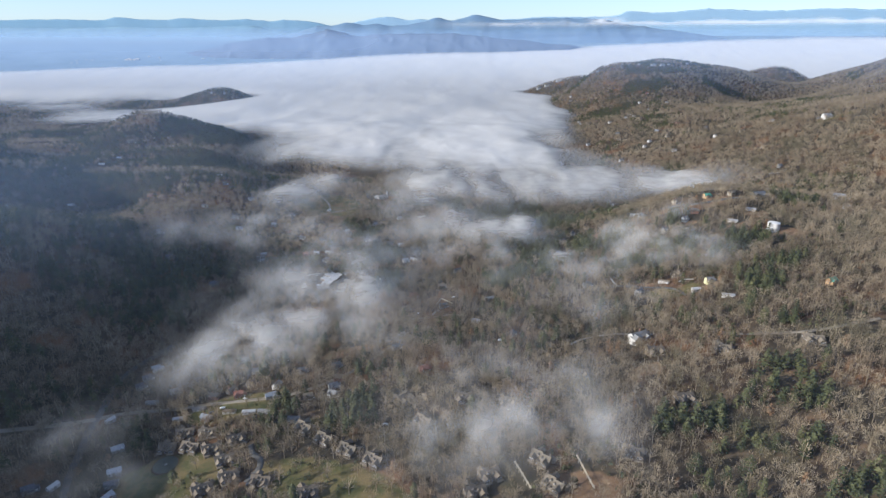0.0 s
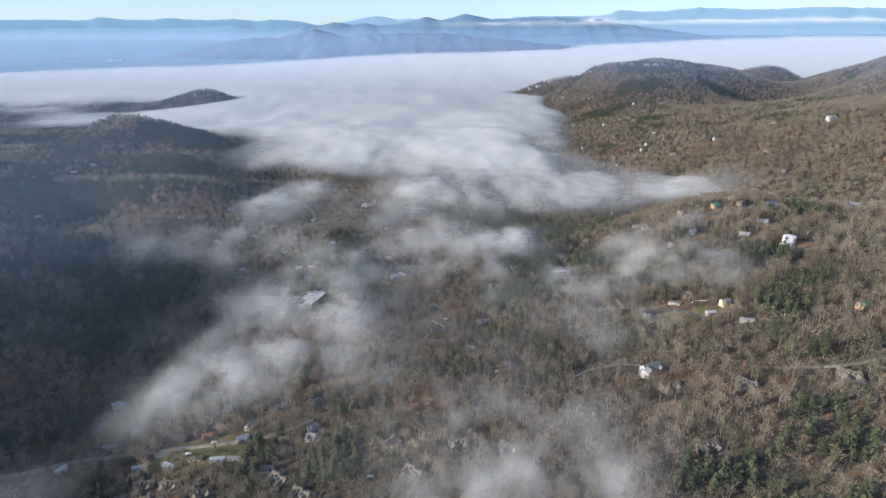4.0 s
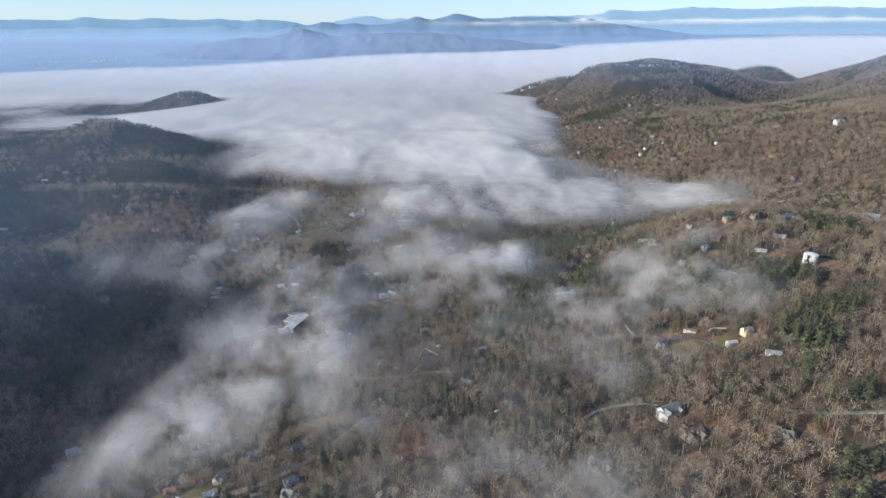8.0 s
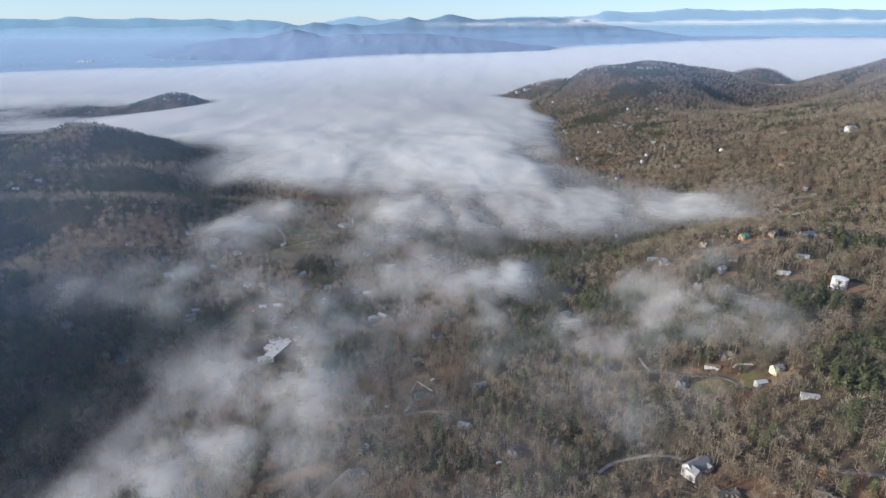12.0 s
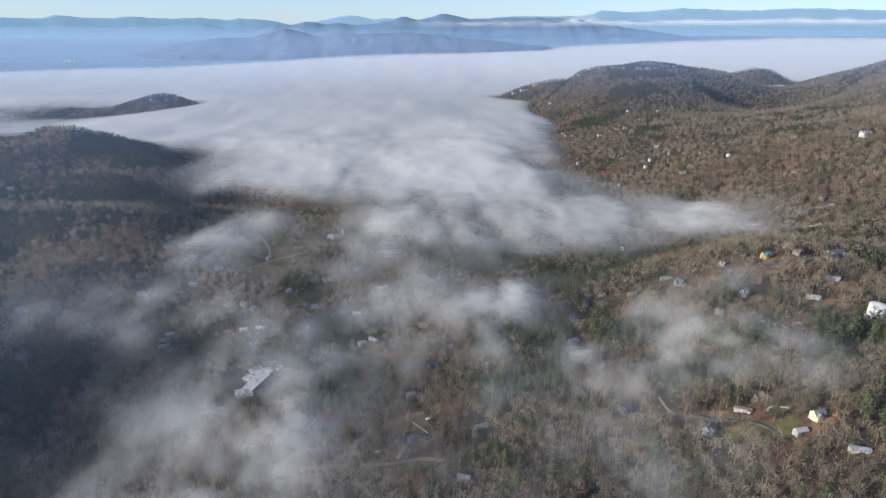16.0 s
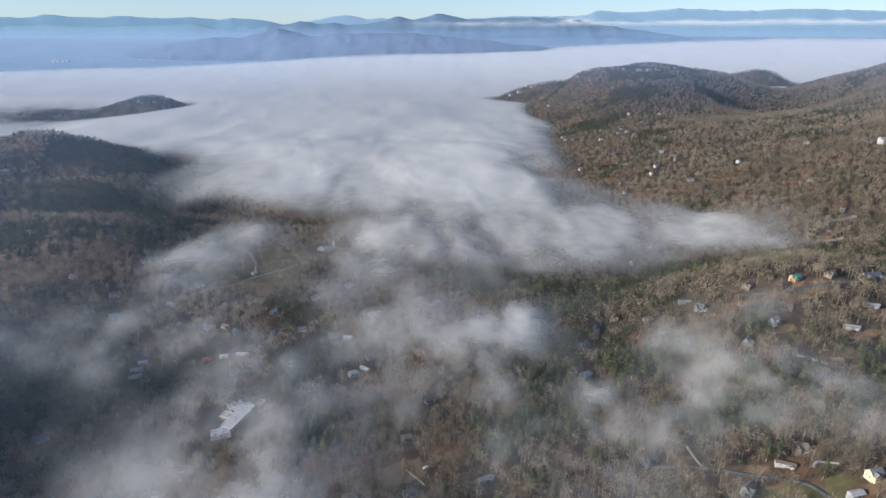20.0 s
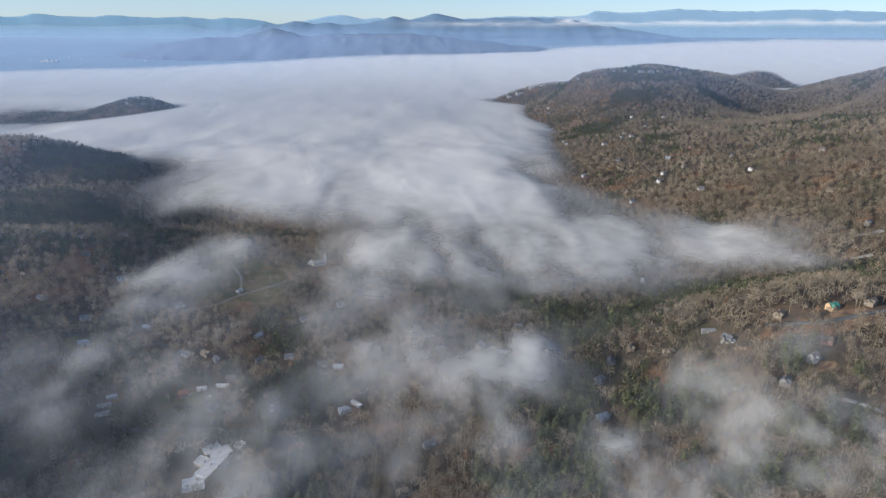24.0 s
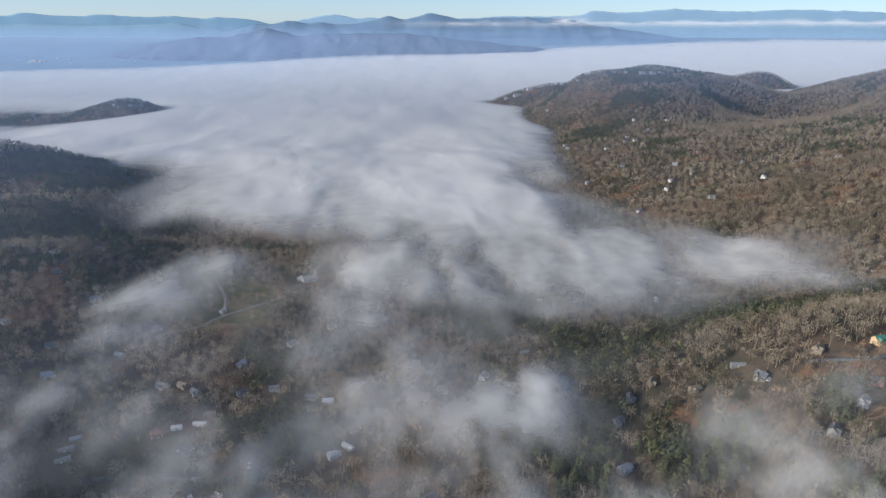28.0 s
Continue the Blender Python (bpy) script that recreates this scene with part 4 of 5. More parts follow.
def block(root, x, y, z, l, w, h, r, turn, wall, roof, base=3.0):
    """A gabled volume of a house at its place: body and two roof slopes."""
    m = pose(x, y, z, 0, 0, turn)
    for name, bm, mat in (("wall", gable_walls(l, w, h, r, base), wall), ("roof_slope", roof_slab(l, w, h, r, -1), roof), ("roof_slope", roof_slab(l, w, h, r, 1), roof)):
        bm.transform(m)
        part(name, bm, mat, root)


def chimney(root, x, y, z0, z1, mat=None):
    bm = boxed(x - .45, x + .45, y - .45, y + .45, z0, z1)
    box(bm, x - .55, x + .55, y - .55, y + .55, z1, z1 + .2)
    part("chimney", bm, mat or BRICK_RED, root)


def deck(root, x0, x1, y0, y1, z):
    part("deck_floor", boxed(x0, x1, y0, y1, z - .2, z), DECKING, root)
    for x in (x0 + .1, (x0 + x1) / 2, x1 - .1):
        part("deck_post", boxed(x - .09, x + .09, y0 + .02, y0 + .2, -3, z + 1.0), DECKING, root)
    part("deck_rail", boxed(x0, x1, y0 + .04, y0 + .16, z + .95, z + 1.06), DECKING, root)


def root_of(name, label, category, group):
    ob = new(name)
    ob.empty_display_size = 2.0
    return tagged(ob, label, category, group)


HOUSES = "houses in the valley"


def duplex(c):
    """Two dwellings under a crowd of small gables, with chimneys and raised decks."""
    roof = (ROOF_BROWN, ROOF_TAN)[c]
    r = root_of("townhouse", ("brown hillside townhouse with weathered brown shingle gables", "brown hillside townhouse with tan shingle gables and decks")[c], "house", HOUSES)
    block(r, -4.4, 1.8, 0, 9.0, 9.0, 5.2, 2.9, 0, SIDING_BROWN, roof)
    block(r, 4.6, 0.4, -0.6, 9.0, 9.0, 5.2, 2.7, 0, SIDING_BROWN, roof)
    block(r, -6.2, -3.0, 0, 8.6, 5.4, 4.9, 1.8, 90, SIDING_BROWN, roof)
    block(r, 5.2, -4.2, -0.5, 8.6, 6.6, 4.7, 2.2, 90, SIDING_BROWN, roof)
    block(r, -0.9, -3.4, -0.2, 6.0, 3.6, 3.4, 1.2, 90, SIDING_BROWN, roof)
    block(r, -3.4, 6.4, 0.3, 7.0, 6.0, 4.2, 2.0, 90, SIDING_BROWN, roof)
    block(r, 8.9, 4.9, -0.2, 6.4, 6.0, 2.9, 2.1, 0, SIDING_BROWN, roof)
    for x, y, z in ((-2.4, -0.6, 5.7), (1.7, -2.0, 5.0)):
        block(r, x, y, z, 3.0, 2.0, 1.0, 0.7, 90, SIDING_BROWN, roof, 1.2)
        window(r, x, y - 1.52, z + 0.5, "s", 1.0, 0.7)
    chimney(r, -8.3, 2.6, 5.0, 10.0, SIDING_BROWN)
    chimney(r, 8.0, 1.4, 4.5, 9.4, SIDING_BROWN)
    deck(r, -8.9, -3.4, -10.0, -7.35, 2.6)
    deck(r, 1.8, 8.6, -11.2, -8.55, 2.0)
    for x, y, z in ((-7.2, -7.32, 3.9), (-5.2, -7.32, 3.9), (4.0, -8.52, 3.4), (6.4, -8.52, 3.4), (-6.2, -7.32, 1.0), (5.2, -8.52, 0.5), (-0.9, -6.42, 1.6)):
        window(r, x, y, z, "s", 1.5, 1.5)
    for y in (-4.6, -1.6):
        window(r, -8.92, y, 3.6, "w", 1.1, 1.4)
    for y in (0.6, 4.4):
        window(r, -8.92, y, 3.8, "w", 1.1, 1.4)
    part("door", boxed(8.2, 11.0, 1.80, 1.90, -0.2, 2.1), DECKING, r, "dull wooden garage door")
    return r


def cottage(c):
    wall = (SIDING_WHITE, SIDING_TAN, SIDING_GREY, SIDING_WHITE, BRICK_RED, SIDING_YELLOW, SIDING_ORANGE)[c]
    roof = (ROOF_GREY, ROOF_TAN, ROOF_DARK, ROOF_BLUE, ROOF_RED, ROOF_GREY, ROOF_GREEN)[c]
    words = ("white clapboard house with grey shingle roof among bare trees", "tan house with brown shingle roof among bare trees", "grey house with charcoal shingle roof among bare trees",
             "white house with pale blue metal roof", "brick house with rusty red roof", "pale yellow house with grey shingle roof", "orange timber house with green metal roof")[c]
    r = root_of("house", words, "house", HOUSES)
    block(r, 0, 0, 0, 13.5, 8.6, 4.6, 3.2, 0, wall, roof)
    block(r, -3.2, -3.6, 0, 7.0, 5.4, 4.0, 2.6, 90, wall, roof)
    block(r, 8.6, 0.6, -0.2, 5.4, 6.6, 2.9, 2.0, 0, wall, roof)
    chimney(r, 2.6, 1.6, 4.5, 8.9)
    part("porch_floor", boxed(0.2, 6.4, -6.4, -4.4, -1.5, 0.25), DECKING, r)
    part("porch_roof", boxed(0.0, 6.6, -6.6, -4.34, 2.75, 2.95), roof, r)
    for x in (0.5, 3.3, 6.1):
        part("porch_post", boxed(x - .08, x + .08, -6.3, -6.14, 0.25, 2.75), TRIM, r)
    part("door", boxed(2.7, 3.7, -4.42, -4.32, 0.25, 2.3), BRICK_RED, r, "dark front door")
    for x in (1.4, 5.2):
        window(r, x, -4.32, 1.6, "s")
    window(r, -3.2, -7.12, 1.6, "s", 1.8)
    window(r, -3.2, -7.12, 4.4, "s", 1.0)
    for y in (-1.8, 1.8):
        window(r, -6.77, y, 1.8, "w")
    window(r, 11.32, 0.6, 1.3, "e")
    part("garage_door", boxed(7.4, 10.0, -2.79, -2.70, -0.2, 2.2), TRIM, r)
    return r


def mobile(c):
    wall = (SIDING_WHITE, SIDING_GREY, SIDING_GREY, SIDING_WHITE)[c]
    roof = (ROOF_WHITE, ROOF_GREY, ROOF_BLUE, ROOF_BROWN)[c]
    r = root_of("mobile_home", ("long low white home with pale metal roof", "long low grey home with grey roof", "long low home with pale blue metal roof", "long low white home with brown roof")[c], "mobile home", HOUSES)
    block(r, 0, 0, 0, 19, 6.2, 3.0, 1.1, 0, wall, roof)
    block(r, 6.0, -3.4, 0, 3.6, 3.4, 2.6, 0.8, 90, wall, roof)
    for x in (-7.5, -4.5, 0.5, 3.0):
        window(r, x, -3.12, 1.6, "s", 1.2, 1.0)
    part("door", boxed(-2.2, -1.3, -3.22, -3.12, 0.0, 2.1), TRIM, r)
    part("step", boxed(-2.5, -1.0, -4.2, -3.22, -1.2, -0.1), CONCRETE, r)
    window(r, -9.52, 0, 1.6, "w", 1.2, 1.0)
    return r


def barn(c):
    wall = (SIDING_WHITE, SIDING_GREY, SIDING_GREY)[c]
    roof = (ROOF_WHITE, ROOF_GREY, ROOF_BLUE)[c]
    r = root_of("shed", ("long shed with bright white metal roof", "grey shed with grey roof", "grey barn with pale blue metal roof")[c], "shed", "sheds in the valley")
    block(r, 0, 0, 0, 15, 7.6, 3.4, 1.7, 0, wall, roof)
    part("sliding_door", boxed(-2.0, 2.0, -3.92, -3.82, -0.2, 2.9), SIDING_GREY, r)
    part("door_track", boxed(-4.2, 4.2, -3.98, -3.86, 2.95, 3.1), TRIM, r)
    window(r, -7.52, 0, 2.0, "w", 1.0, 0.8)
    window(r, 5.0, -3.82, 1.8, "s", 1.0, 0.8)
    return r


def villa(c):
    r = root_of("villa", ("large white hillside villa with grey roofs", "large tan hilltop house with brown roofs", "long brown house with blue-grey roofs on the ridge")[c], "house", HOUSES)
    wall, roof = ((SIDING_WHITE, ROOF_GREY), (SIDING_TAN, ROOF_TAN), (SIDING_TAN, ROOF_DARK))[c]
    block(r, 0, 0, 0, 22, 11, 7.0, 4.0, 0, wall, roof)
    block(r, -8, -4.6, 0, 10, 8, 7.0, 3.2, 90, wall, roof)
    block(r, 8, -4.2, 0, 9, 7, 5.6, 2.8, 90, wall, roof)
    block(r, 15.5, 1.0, 0, 9, 8, 4.0, 2.4, 0, wall, roof)
    chimney(r, 3, 2, 7.5, 12.6)
    for x in (-3.0, 0.0, 3.0):
        for z in (1.8, 4.9):
            window(r, x, -5.52, z, "s", 1.6, 1.8)
    for x, y in ((-8, -9.62), (8, -8.72)):
        window(r, x, y, 1.8, "s", 2.4, 1.8)
        window(r, x, y, 4.6, "s", 1.8, 1.2)
    deck(r, -3.6, 4.0, -8.4, -5.6, 0.6)
    part("door", boxed(13.0, 15.6, -3.12, -3.02, 0.0, 2.4), TRIM, r, "white garage door")
    return r


def cabin(c):
    """A small plain house seen from afar."""
    wall = (SIDING_WHITE, SIDING_TAN, SIDING_GREY, SIDING_GREY, BRICK_RED)[c]
    roof = (ROOF_GREY, ROOF_BROWN, ROOF_DARK, ROOF_BLUE, ROOF_BROWN)[c]
    words = ("small white house with grey roof among bare trees", "small tan house with brown roof among bare trees", "small grey house with charcoal roof among trees",
             "small grey house with pale blue metal roof", "small brick house with brown roof among trees")[c]
    r = root_of("small_house", words, "house", HOUSES)
    block(r, 0, 0, 0, 14, 8.4, 3.6, 2.6, 0, wall, roof)
    block(r, 3.6, -4.2, 0, 5.0, 4.6, 3.2, 1.8, 90, wall, roof)
    chimney(r, -2.6, 1.2, 3.8, 7.4)
    window(r, -4.0, -4.22, 1.7, "s", 1.6, 1.3)
    window(r, -7.02, 0.4, 1.8, "w", 1.2, 1.2)
    part("door", boxed(-1.2, -0.2, -4.34, -4.22, 0, 2.1), DECKING, r)
    return r


BUILT = {}
YARDS = []
CLEAR = []  # no tall pines in front of these


def height(x, y):
    return float(land(x, y))


SCALE = {duplex: (0.76, 0.80), villa: (0.74, 0.8), cottage: (0.60, 0.74), mobile: (0.58, 0.72), barn: (0.56, 0.75), cabin: (0.68, 0.8)}  # the valley's houses are small


def site(style, c, x, y, turn):
    """Puts a house of that kind on the slope and clears its yard."""
    m = pose(x, y, height(x, y) + 0.3, 0, 0, turn)
    key = (style, c)
    if key in BUILT:
        copy_thing(BUILT[key], m)
    else:
        global SHRINK
        SHRINK = Matrix.Diagonal((SCALE[style][0], *SCALE[style], 1))
        BUILT[key] = style(c)
        BUILT[key].matrix_basis = m
    CLEAR.append((x, y - 14, 14, 22, 0))
    YARDS.append((x, y - 4, 9.0 if style in (duplex, villa) else 7.0, 10 if style in (duplex, villa) else 8.0, 0) if y < 700 else (x, y - 9, 8.5, 15, 0) if y < 1200 else (x, y - 14, 10, 20, 0))


def settle():
    site(duplex, 0, -215, 408, 20)
    site(duplex, 1, -194, 404, 20)
    site(duplex, 0, -166, 391, 35)
    site(duplex, 0, -131, 340, 0)
    site(cabin, 3, -204, 427, -20)
    site(cabin, 0, -203, 526, 10)
    site(cabin, 1, -204, 555, 60)
    site(cabin, 2, -148, 536, -20)
    site(cabin, 4, -95, 467, 0)
    site(cabin, 0, -182, 501, 10)
    site(cabin, 1, -196, 468, 60)
    site(cabin, 2, -123, 408, 0)
    site(cabin, 3, -154, 450, 30)
    site(cabin, 4, -210, 462, 0)
    site(cabin, 0, -254, 479, 30)
    site(cabin, 3, -282, 945, -20)
    site(cabin, 4, -255, 927, -40)
    site(cabin, 0, -225, 896, -20)
    site(cabin, 1, -205, 896, -20)
    site(cabin, 2, -190, 885, -40)
    site(cabin, 3, -160, 933, 60)
    site(cabin, 0, -118, 885, 10)
    site(cabin, 2, -82, 867, 0)
    site(cabin, 3, -65, 858, 0)
    site(cabin, 1, -167, 849, 10)
    site(cabin, 4, 11, 812, -20)
    site(cabin, 1, 140, 831, 30)
    site(cabin, 1, 71, 700, 30)
    site(cabin, 4, 318, 718, -20)
    site(cabin, 0, 77, 868, 60)
    site(cabin, 1, -97, 729, 10)
    site(cabin, 2, 19, 717, 30)
    site(cabin, 3, 419, 1830, -40)
    site(cabin, 4, 453, 1787, 0)
    site(cabin, 0, 477, 1716, 30)
    site(cabin, 1, 550, 1679, 60)
    site(cabin, 2, 452, 1545, -40)
    site(cabin, 3, 532, 1487, -40)
    site(cabin, 4, 598, 1529, 10)
    site(cabin, 0, 711, 1299, -40)
    site(cabin, 1, 644, 1289, 30)
    site(cabin, 2, 619, 1412, 60)
    site(cabin, 3, 632, 1866, 60)
    site(cabin, 4, 423, 1950, 60)
    site(cabin, 0, 505, 1289, 0)
    site(cabin, 1, 613, 1131, -40)
    site(cabin, 2, -709, 1418, -40)
    site(cabin, 3, -719, 1305, 10)
    site(cabin, 4, -660, 1277, -40)
    site(cabin, 0, -441, 1147, 60)
    site(cabin, 1, -1724, 2518, 30)
    site(cabin, 2, -1617, 2491, 30)
    site(cabin, 4, -543, 1066, 0)
    site(cabin, 0, -412, 987, -20)
    site(cabin, 1, -464, 1046, -40)
    site(cabin, 2, 478, 2280, -20)
    site(cabin, 3, 591, 2365, 0)
    site(cabin, 4, 639, 2326, 30)
    site(cabin, 0, 707, 2357, 0)
    site(cabin, 4, 545, 1840, 30)
    site(cabin, 0, -896, 2559, -20)
    site(cabin, 1, -965, 2587, -20)
    site(cabin, 2, -930, 2600, 0)
    site(cabin, 3, -985, 2600, 0)
    site(cabin, 4, -860, 2590, 60)
    site(cabin, 0, 560, 2767, 60)
    site(cabin, 1, 540, 2760, 0)
    site(cabin, 2, 580, 2765, -20)
    site(cabin, 3, 740, 2345, -40)
    site(cabin, 4, 760, 2300, 60)
    site(cabin, 0, 850, 2340, 30)
    site(cabin, 1, 930, 2375, 60)
    site(cabin, 2, 670, 2330, 30)
    site(duplex, 0, 176, 366, 20)
    site(duplex, 0, 128, 326, -15)
    site(duplex, 1, 223, 417, -25)
    site(duplex, 0, 178, 436, 15)
    site(duplex, 1, 284, 401, -5)
    site(duplex, 0, 113, 424, 10)
    site(duplex, 1, -111, 394, -30)
    site(duplex, 1, -91, 376, -28)
    site(duplex, 1, -71, 361, -25)
    site(duplex, 0, -50, 347, -25)
    site(duplex, 1, -32, 414, 60)
    site(duplex, 0, -15, 381, -35)
    site(duplex, 0, 31, 319, 30)
    site(duplex, 1, 67, 328, -35)
    site(duplex, 1, 72, 305, -40)
    site(duplex, 0, 21, 307, 20)
    site(duplex, 0, -222, 391, 5)
    site(duplex, 0, -202, 388, -5)
    site(duplex, 0, -183, 382, 35)
    site(duplex, 1, -167, 367, 30)
    site(duplex, 0, -173, 337, 40)
    site(duplex, 0, -157, 347, 35)
    site(duplex, 0, -94, 325, 25)
    site(cabin, 3, -266, 396, 35)
    site(cabin, 3, -254, 368, 25)
    site(cabin, 2, -249, 354, 20)
    site(cabin, 3, -245, 340, 70)
    site(barn, 0, -291, 351, 70)
    site(cottage, 2, -305, 345, 30)
    site(barn, 0, -291, 432, 55)
    site(mobile, 1, -268, 461, 5)
    site(cottage, 3, -288, 515, 30)
    site(cottage, 2, -289, 498, 40)
    site(cottage, 2, -289, 484, 40)
    site(mobile, 2, -230, 432, 15)
    site(cottage, 4, -186, 459, 10)
    site(mobile, 1, -217, 444, 10)
    site(mobile, 3, -186, 433, 5)
    site(mobile, 0, -167, 428, 5)
    site(mobile, 1, -153, 426, 0)
    site(cottage, 0, -153, 466, 70)
    site(cottage, 0, -96, 439, -20)
    site(cottage, 1, -118, 440, 10)
    site(cottage, 0, -190, 553, 20)
    site(cottage, 2, -134, 488, 15)
    site(cottage, 1, -160, 514, 40)
    site(barn, 0, -43, 541, 50)
    site(cottage, 1, -42, 612, 20)
    site(cottage, 4, -17, 457, 20)
    site(cottage, 2, 0, 606, 15)
    site(barn, 0, 34, 552, -20)
    site(cottage, 2, 66, 511, 35)
    site(cottage, 4, -36, 649, 10)
    site(cottage, 1, -2, 668, 10)
    site(mobile, 1, 52, 605, 20)
    site(cottage, 1, 97, 514, 60)
    site(cottage, 2, -102, 490, 20)
    site(duplex, 0, 17, 404, 15)
    site(duplex, 1, 51, 393, 5)
    site(mobile, 0, 380, 703, -20)
    site(mobile, 0, 349, 681, -25)
    site(cottage, 0, 504, 714, 10)
    site(villa, 0, 537, 780, -30)
    site(cottage, 5, 500, 797, 15)
    site(villa, 2, 407, 742, 8)
    site(cottage, 1, 376, 751, 20)
    site(cottage, 6, 346, 753, 10)
    site(cottage, 2, 265, 755, -60)
    site(cottage, 0, 301, 704, 30)
    site(cottage, 1, 313, 645, -15)
    site(cottage, 2, 584, 1015, 20)
    site(villa, 0, 743, 1167, 10)
    site(cottage, 0, 597, 1308, 40)
    site(cottage, 1, 532, 1416, 10)
    site(cottage, 0, 487, 1401, 20)
    site(cottage, 1, 437, 1479, 50)
    site(cottage, 0, 396, 1307, 15)
    site(cottage, 0, 551, 1742, 5)
    site(cottage, 0, 530, 1747, 15)
    site(cottage, 1, 555, 1700, 25)
    site(cottage, 0, 649, 2006, 30)
    site(cottage, 0, 399, 1104, 20)
    site(mobile, 3, 230, 566, -25)
    site(mobile, 0, 269, 508, -18)
    site(villa, 0, 174, 467, 25)
    site(cottage, 6, 348, 487, 20)
    site(cottage, 2, 201, 554, 35)
    site(cottage, 1, 244, 575, -15)
    site(cottage, 5, 266, 543, 10)
    site(barn, 0, 250, 534, 10)
    site(cottage, 2, 157, 592, 10)
    site(cottage, 2, 180, 782, 70)
    site(cottage, 2, 162, 757, 30)
    site(cottage, 1, 203, 797, 50)
    site(mobile, 1, 263, 781, -5)
    site(cottage, 1, 224, 769, 10)
    site(cottage, 1, 309, 762, 30)
    site(cottage, 2, 272, 689, 40)
    site(cottage, 3, 148, 706, 20)
    site(barn, 1, 123, 904, 10)
    site(mobile, 1, 98, 847, -15)
    site(mobile, 1, 128, 837, -30)
    site(barn, 0, 299, 1006, 70)
    site(cottage, 4, -204, 824, 10)
    site(barn, 0, -190, 833, 10)
    site(mobile, 0, -172, 837, -5)
    site(mobile, 1, -266, 806, 25)
    site(barn, 2, -265, 819, 20)
    site(cottage, 3, -326, 897, 20)
    site(cottage, 0, -268, 1002, 30)
    site(barn, 0, -212, 1060, 60)
    site(barn, 0, -134, 1155, 10)
    site(cottage, 2, -147, 880, 30)
    site(cottage, 1, -39, 812, 40)
    site(cottage, 3, -53, 780, 20)
    site(mobile, 0, -42, 790, -40)
    site(cottage, 0, -117, 974, 40)
    site(cottage, 0, -78, 1012, 35)
    site(cottage, 0, -171, 800, 60)
    site(cottage, 1, -412, 1092, 20)
    site(cottage, 0, -351, 1048, 40)
    site(cottage, 0, -349, 949, 20)
    site(cottage, 2, -361, 728, 30)
    site(cottage, 2, -294, 694, 35)
    site(mobile, 1, -262, 793, 30)
    site(villa, 1, -747, 1421, 10)
    site(cottage, 0, -774, 1345, 10)
    site(mobile, 0, -736, 1263, 10)
    site(mobile, 0, -683, 1049, 10)
    site(cottage, 0, -557, 990, 10)
    site(cottage, 1, -595, 1054, 40)
    site(mobile, 0, -740, 962, 10)
    site(cottage, 1, -688, 953, 20)
    site(cottage, 0, -407, 807, 30)
    site(villa, 0, 786, 2327, 0)
    site(villa, 0, 819, 2323, 10)
    site(cottage, 1, 886, 2370, 0)
    site(cottage, 4, 695, 2080, 0)
    site(cottage, 0, 487, 2321, 20)
    site(cottage, 0, 427, 1883, 10)
    site(cottage, 1, 432, 1792, 10)
    site(barn, 1, 737, 1180, 10)
    site(cottage, 0, 364, 1488, 10)
    site(cottage, 0, 465, 1366, 30)
    site(cottage, 1, 541, 1436, 10)
    site(barn, 0, 558, 1807, 0)
    site(cottage, 0, 721, 1959, 10)
    site(cottage, 0, -527, 1196, 20)
    site(cottage, 0, -412, 1199, 20)
    # houses that stand in the mist beside others
    site(cottage, 2, -46, 512, 20)
    site(cottage, 0, -98, 452, 30)
    site(cottage, 0, 950, 2420, 10)
    site(cottage, 1, 860, 2330, 20)
    site(barn, 0, 560, 2560, 5)


settle()
distant_town()
SHRINK = Matrix()


# ---- larger single things ----
def ring(bm, radius, z, n, m=None):
    return [bm.verts.new((radius * math.cos(6.2832 * k / n), radius * math.sin(6.2832 * k / n), z)) for k in range(n)]


def lathe(profile, n=48):
    """A turned body from (radius, z) pairs, closed at both ends."""
    bm = bmesh.new()
    rings = [ring(bm, r, z, n) for r, z in profile]
    for a, b in zip(rings, rings[1:]):
        for k in range(n):
            bm.faces.new((a[k], a[(k + 1) % n], b[(k + 1) % n], b[k]))
    bm.faces.new(rings[0][::-1])
    bm.faces.new(rings[-1])
    return bm


def water_tank(x, y):
    r = root_of("water_tank", "round white-painted steel water tank on a cleared pad", "water tank", "")
    part("tank_wall", lathe([(6.4, -3), (6.4, 8.8), (6.3, 9.0)], 56), TANK_WHITE, r)
    part("tank_roof", lathe([(6.5, 9.02), (6.5, 9.15), (4.6, 9.7), (2.2, 10.1), (0.5, 10.2)], 56), TANK_WHITE, r)
    part("roof_hatch", lathe([(0.5, 10.0), (0.5, 10.6), (0.2, 10.7)], 16), TRIM, r)
    for z in (2.5, 5.0):
        part("weld_band", lathe([(6.42, z), (6.46, z + .03), (6.46, z + .13), (6.42, z + .16)], 56), TANK_WHITE, r)
    for k in (-1, 1):
        part("ladder_rail", boxed(k * .25 - .04, k * .25 + .04, -6.72, -6.62, 0, 8.4), TRIM, r)
    for k in range(12):
        part("ladder_rung", boxed(-.25, .25, -6.7, -6.64, .5 + k * .62, .55 + k * .62), TRIM, r)
    part("pad", lathe([(8.2, -3), (8.2, 0.1), (8.0, 0.2)], 40), CONCRETE, r)
    r.matrix_basis = pose(x, y, height(x, y) + 0.2, 0, 0, 200)
    YARDS.append((x - 1, y - 12, 18, 21, 0))


SHRINK = Matrix.Diagonal((0.66, 0.66, 0.85, 1))


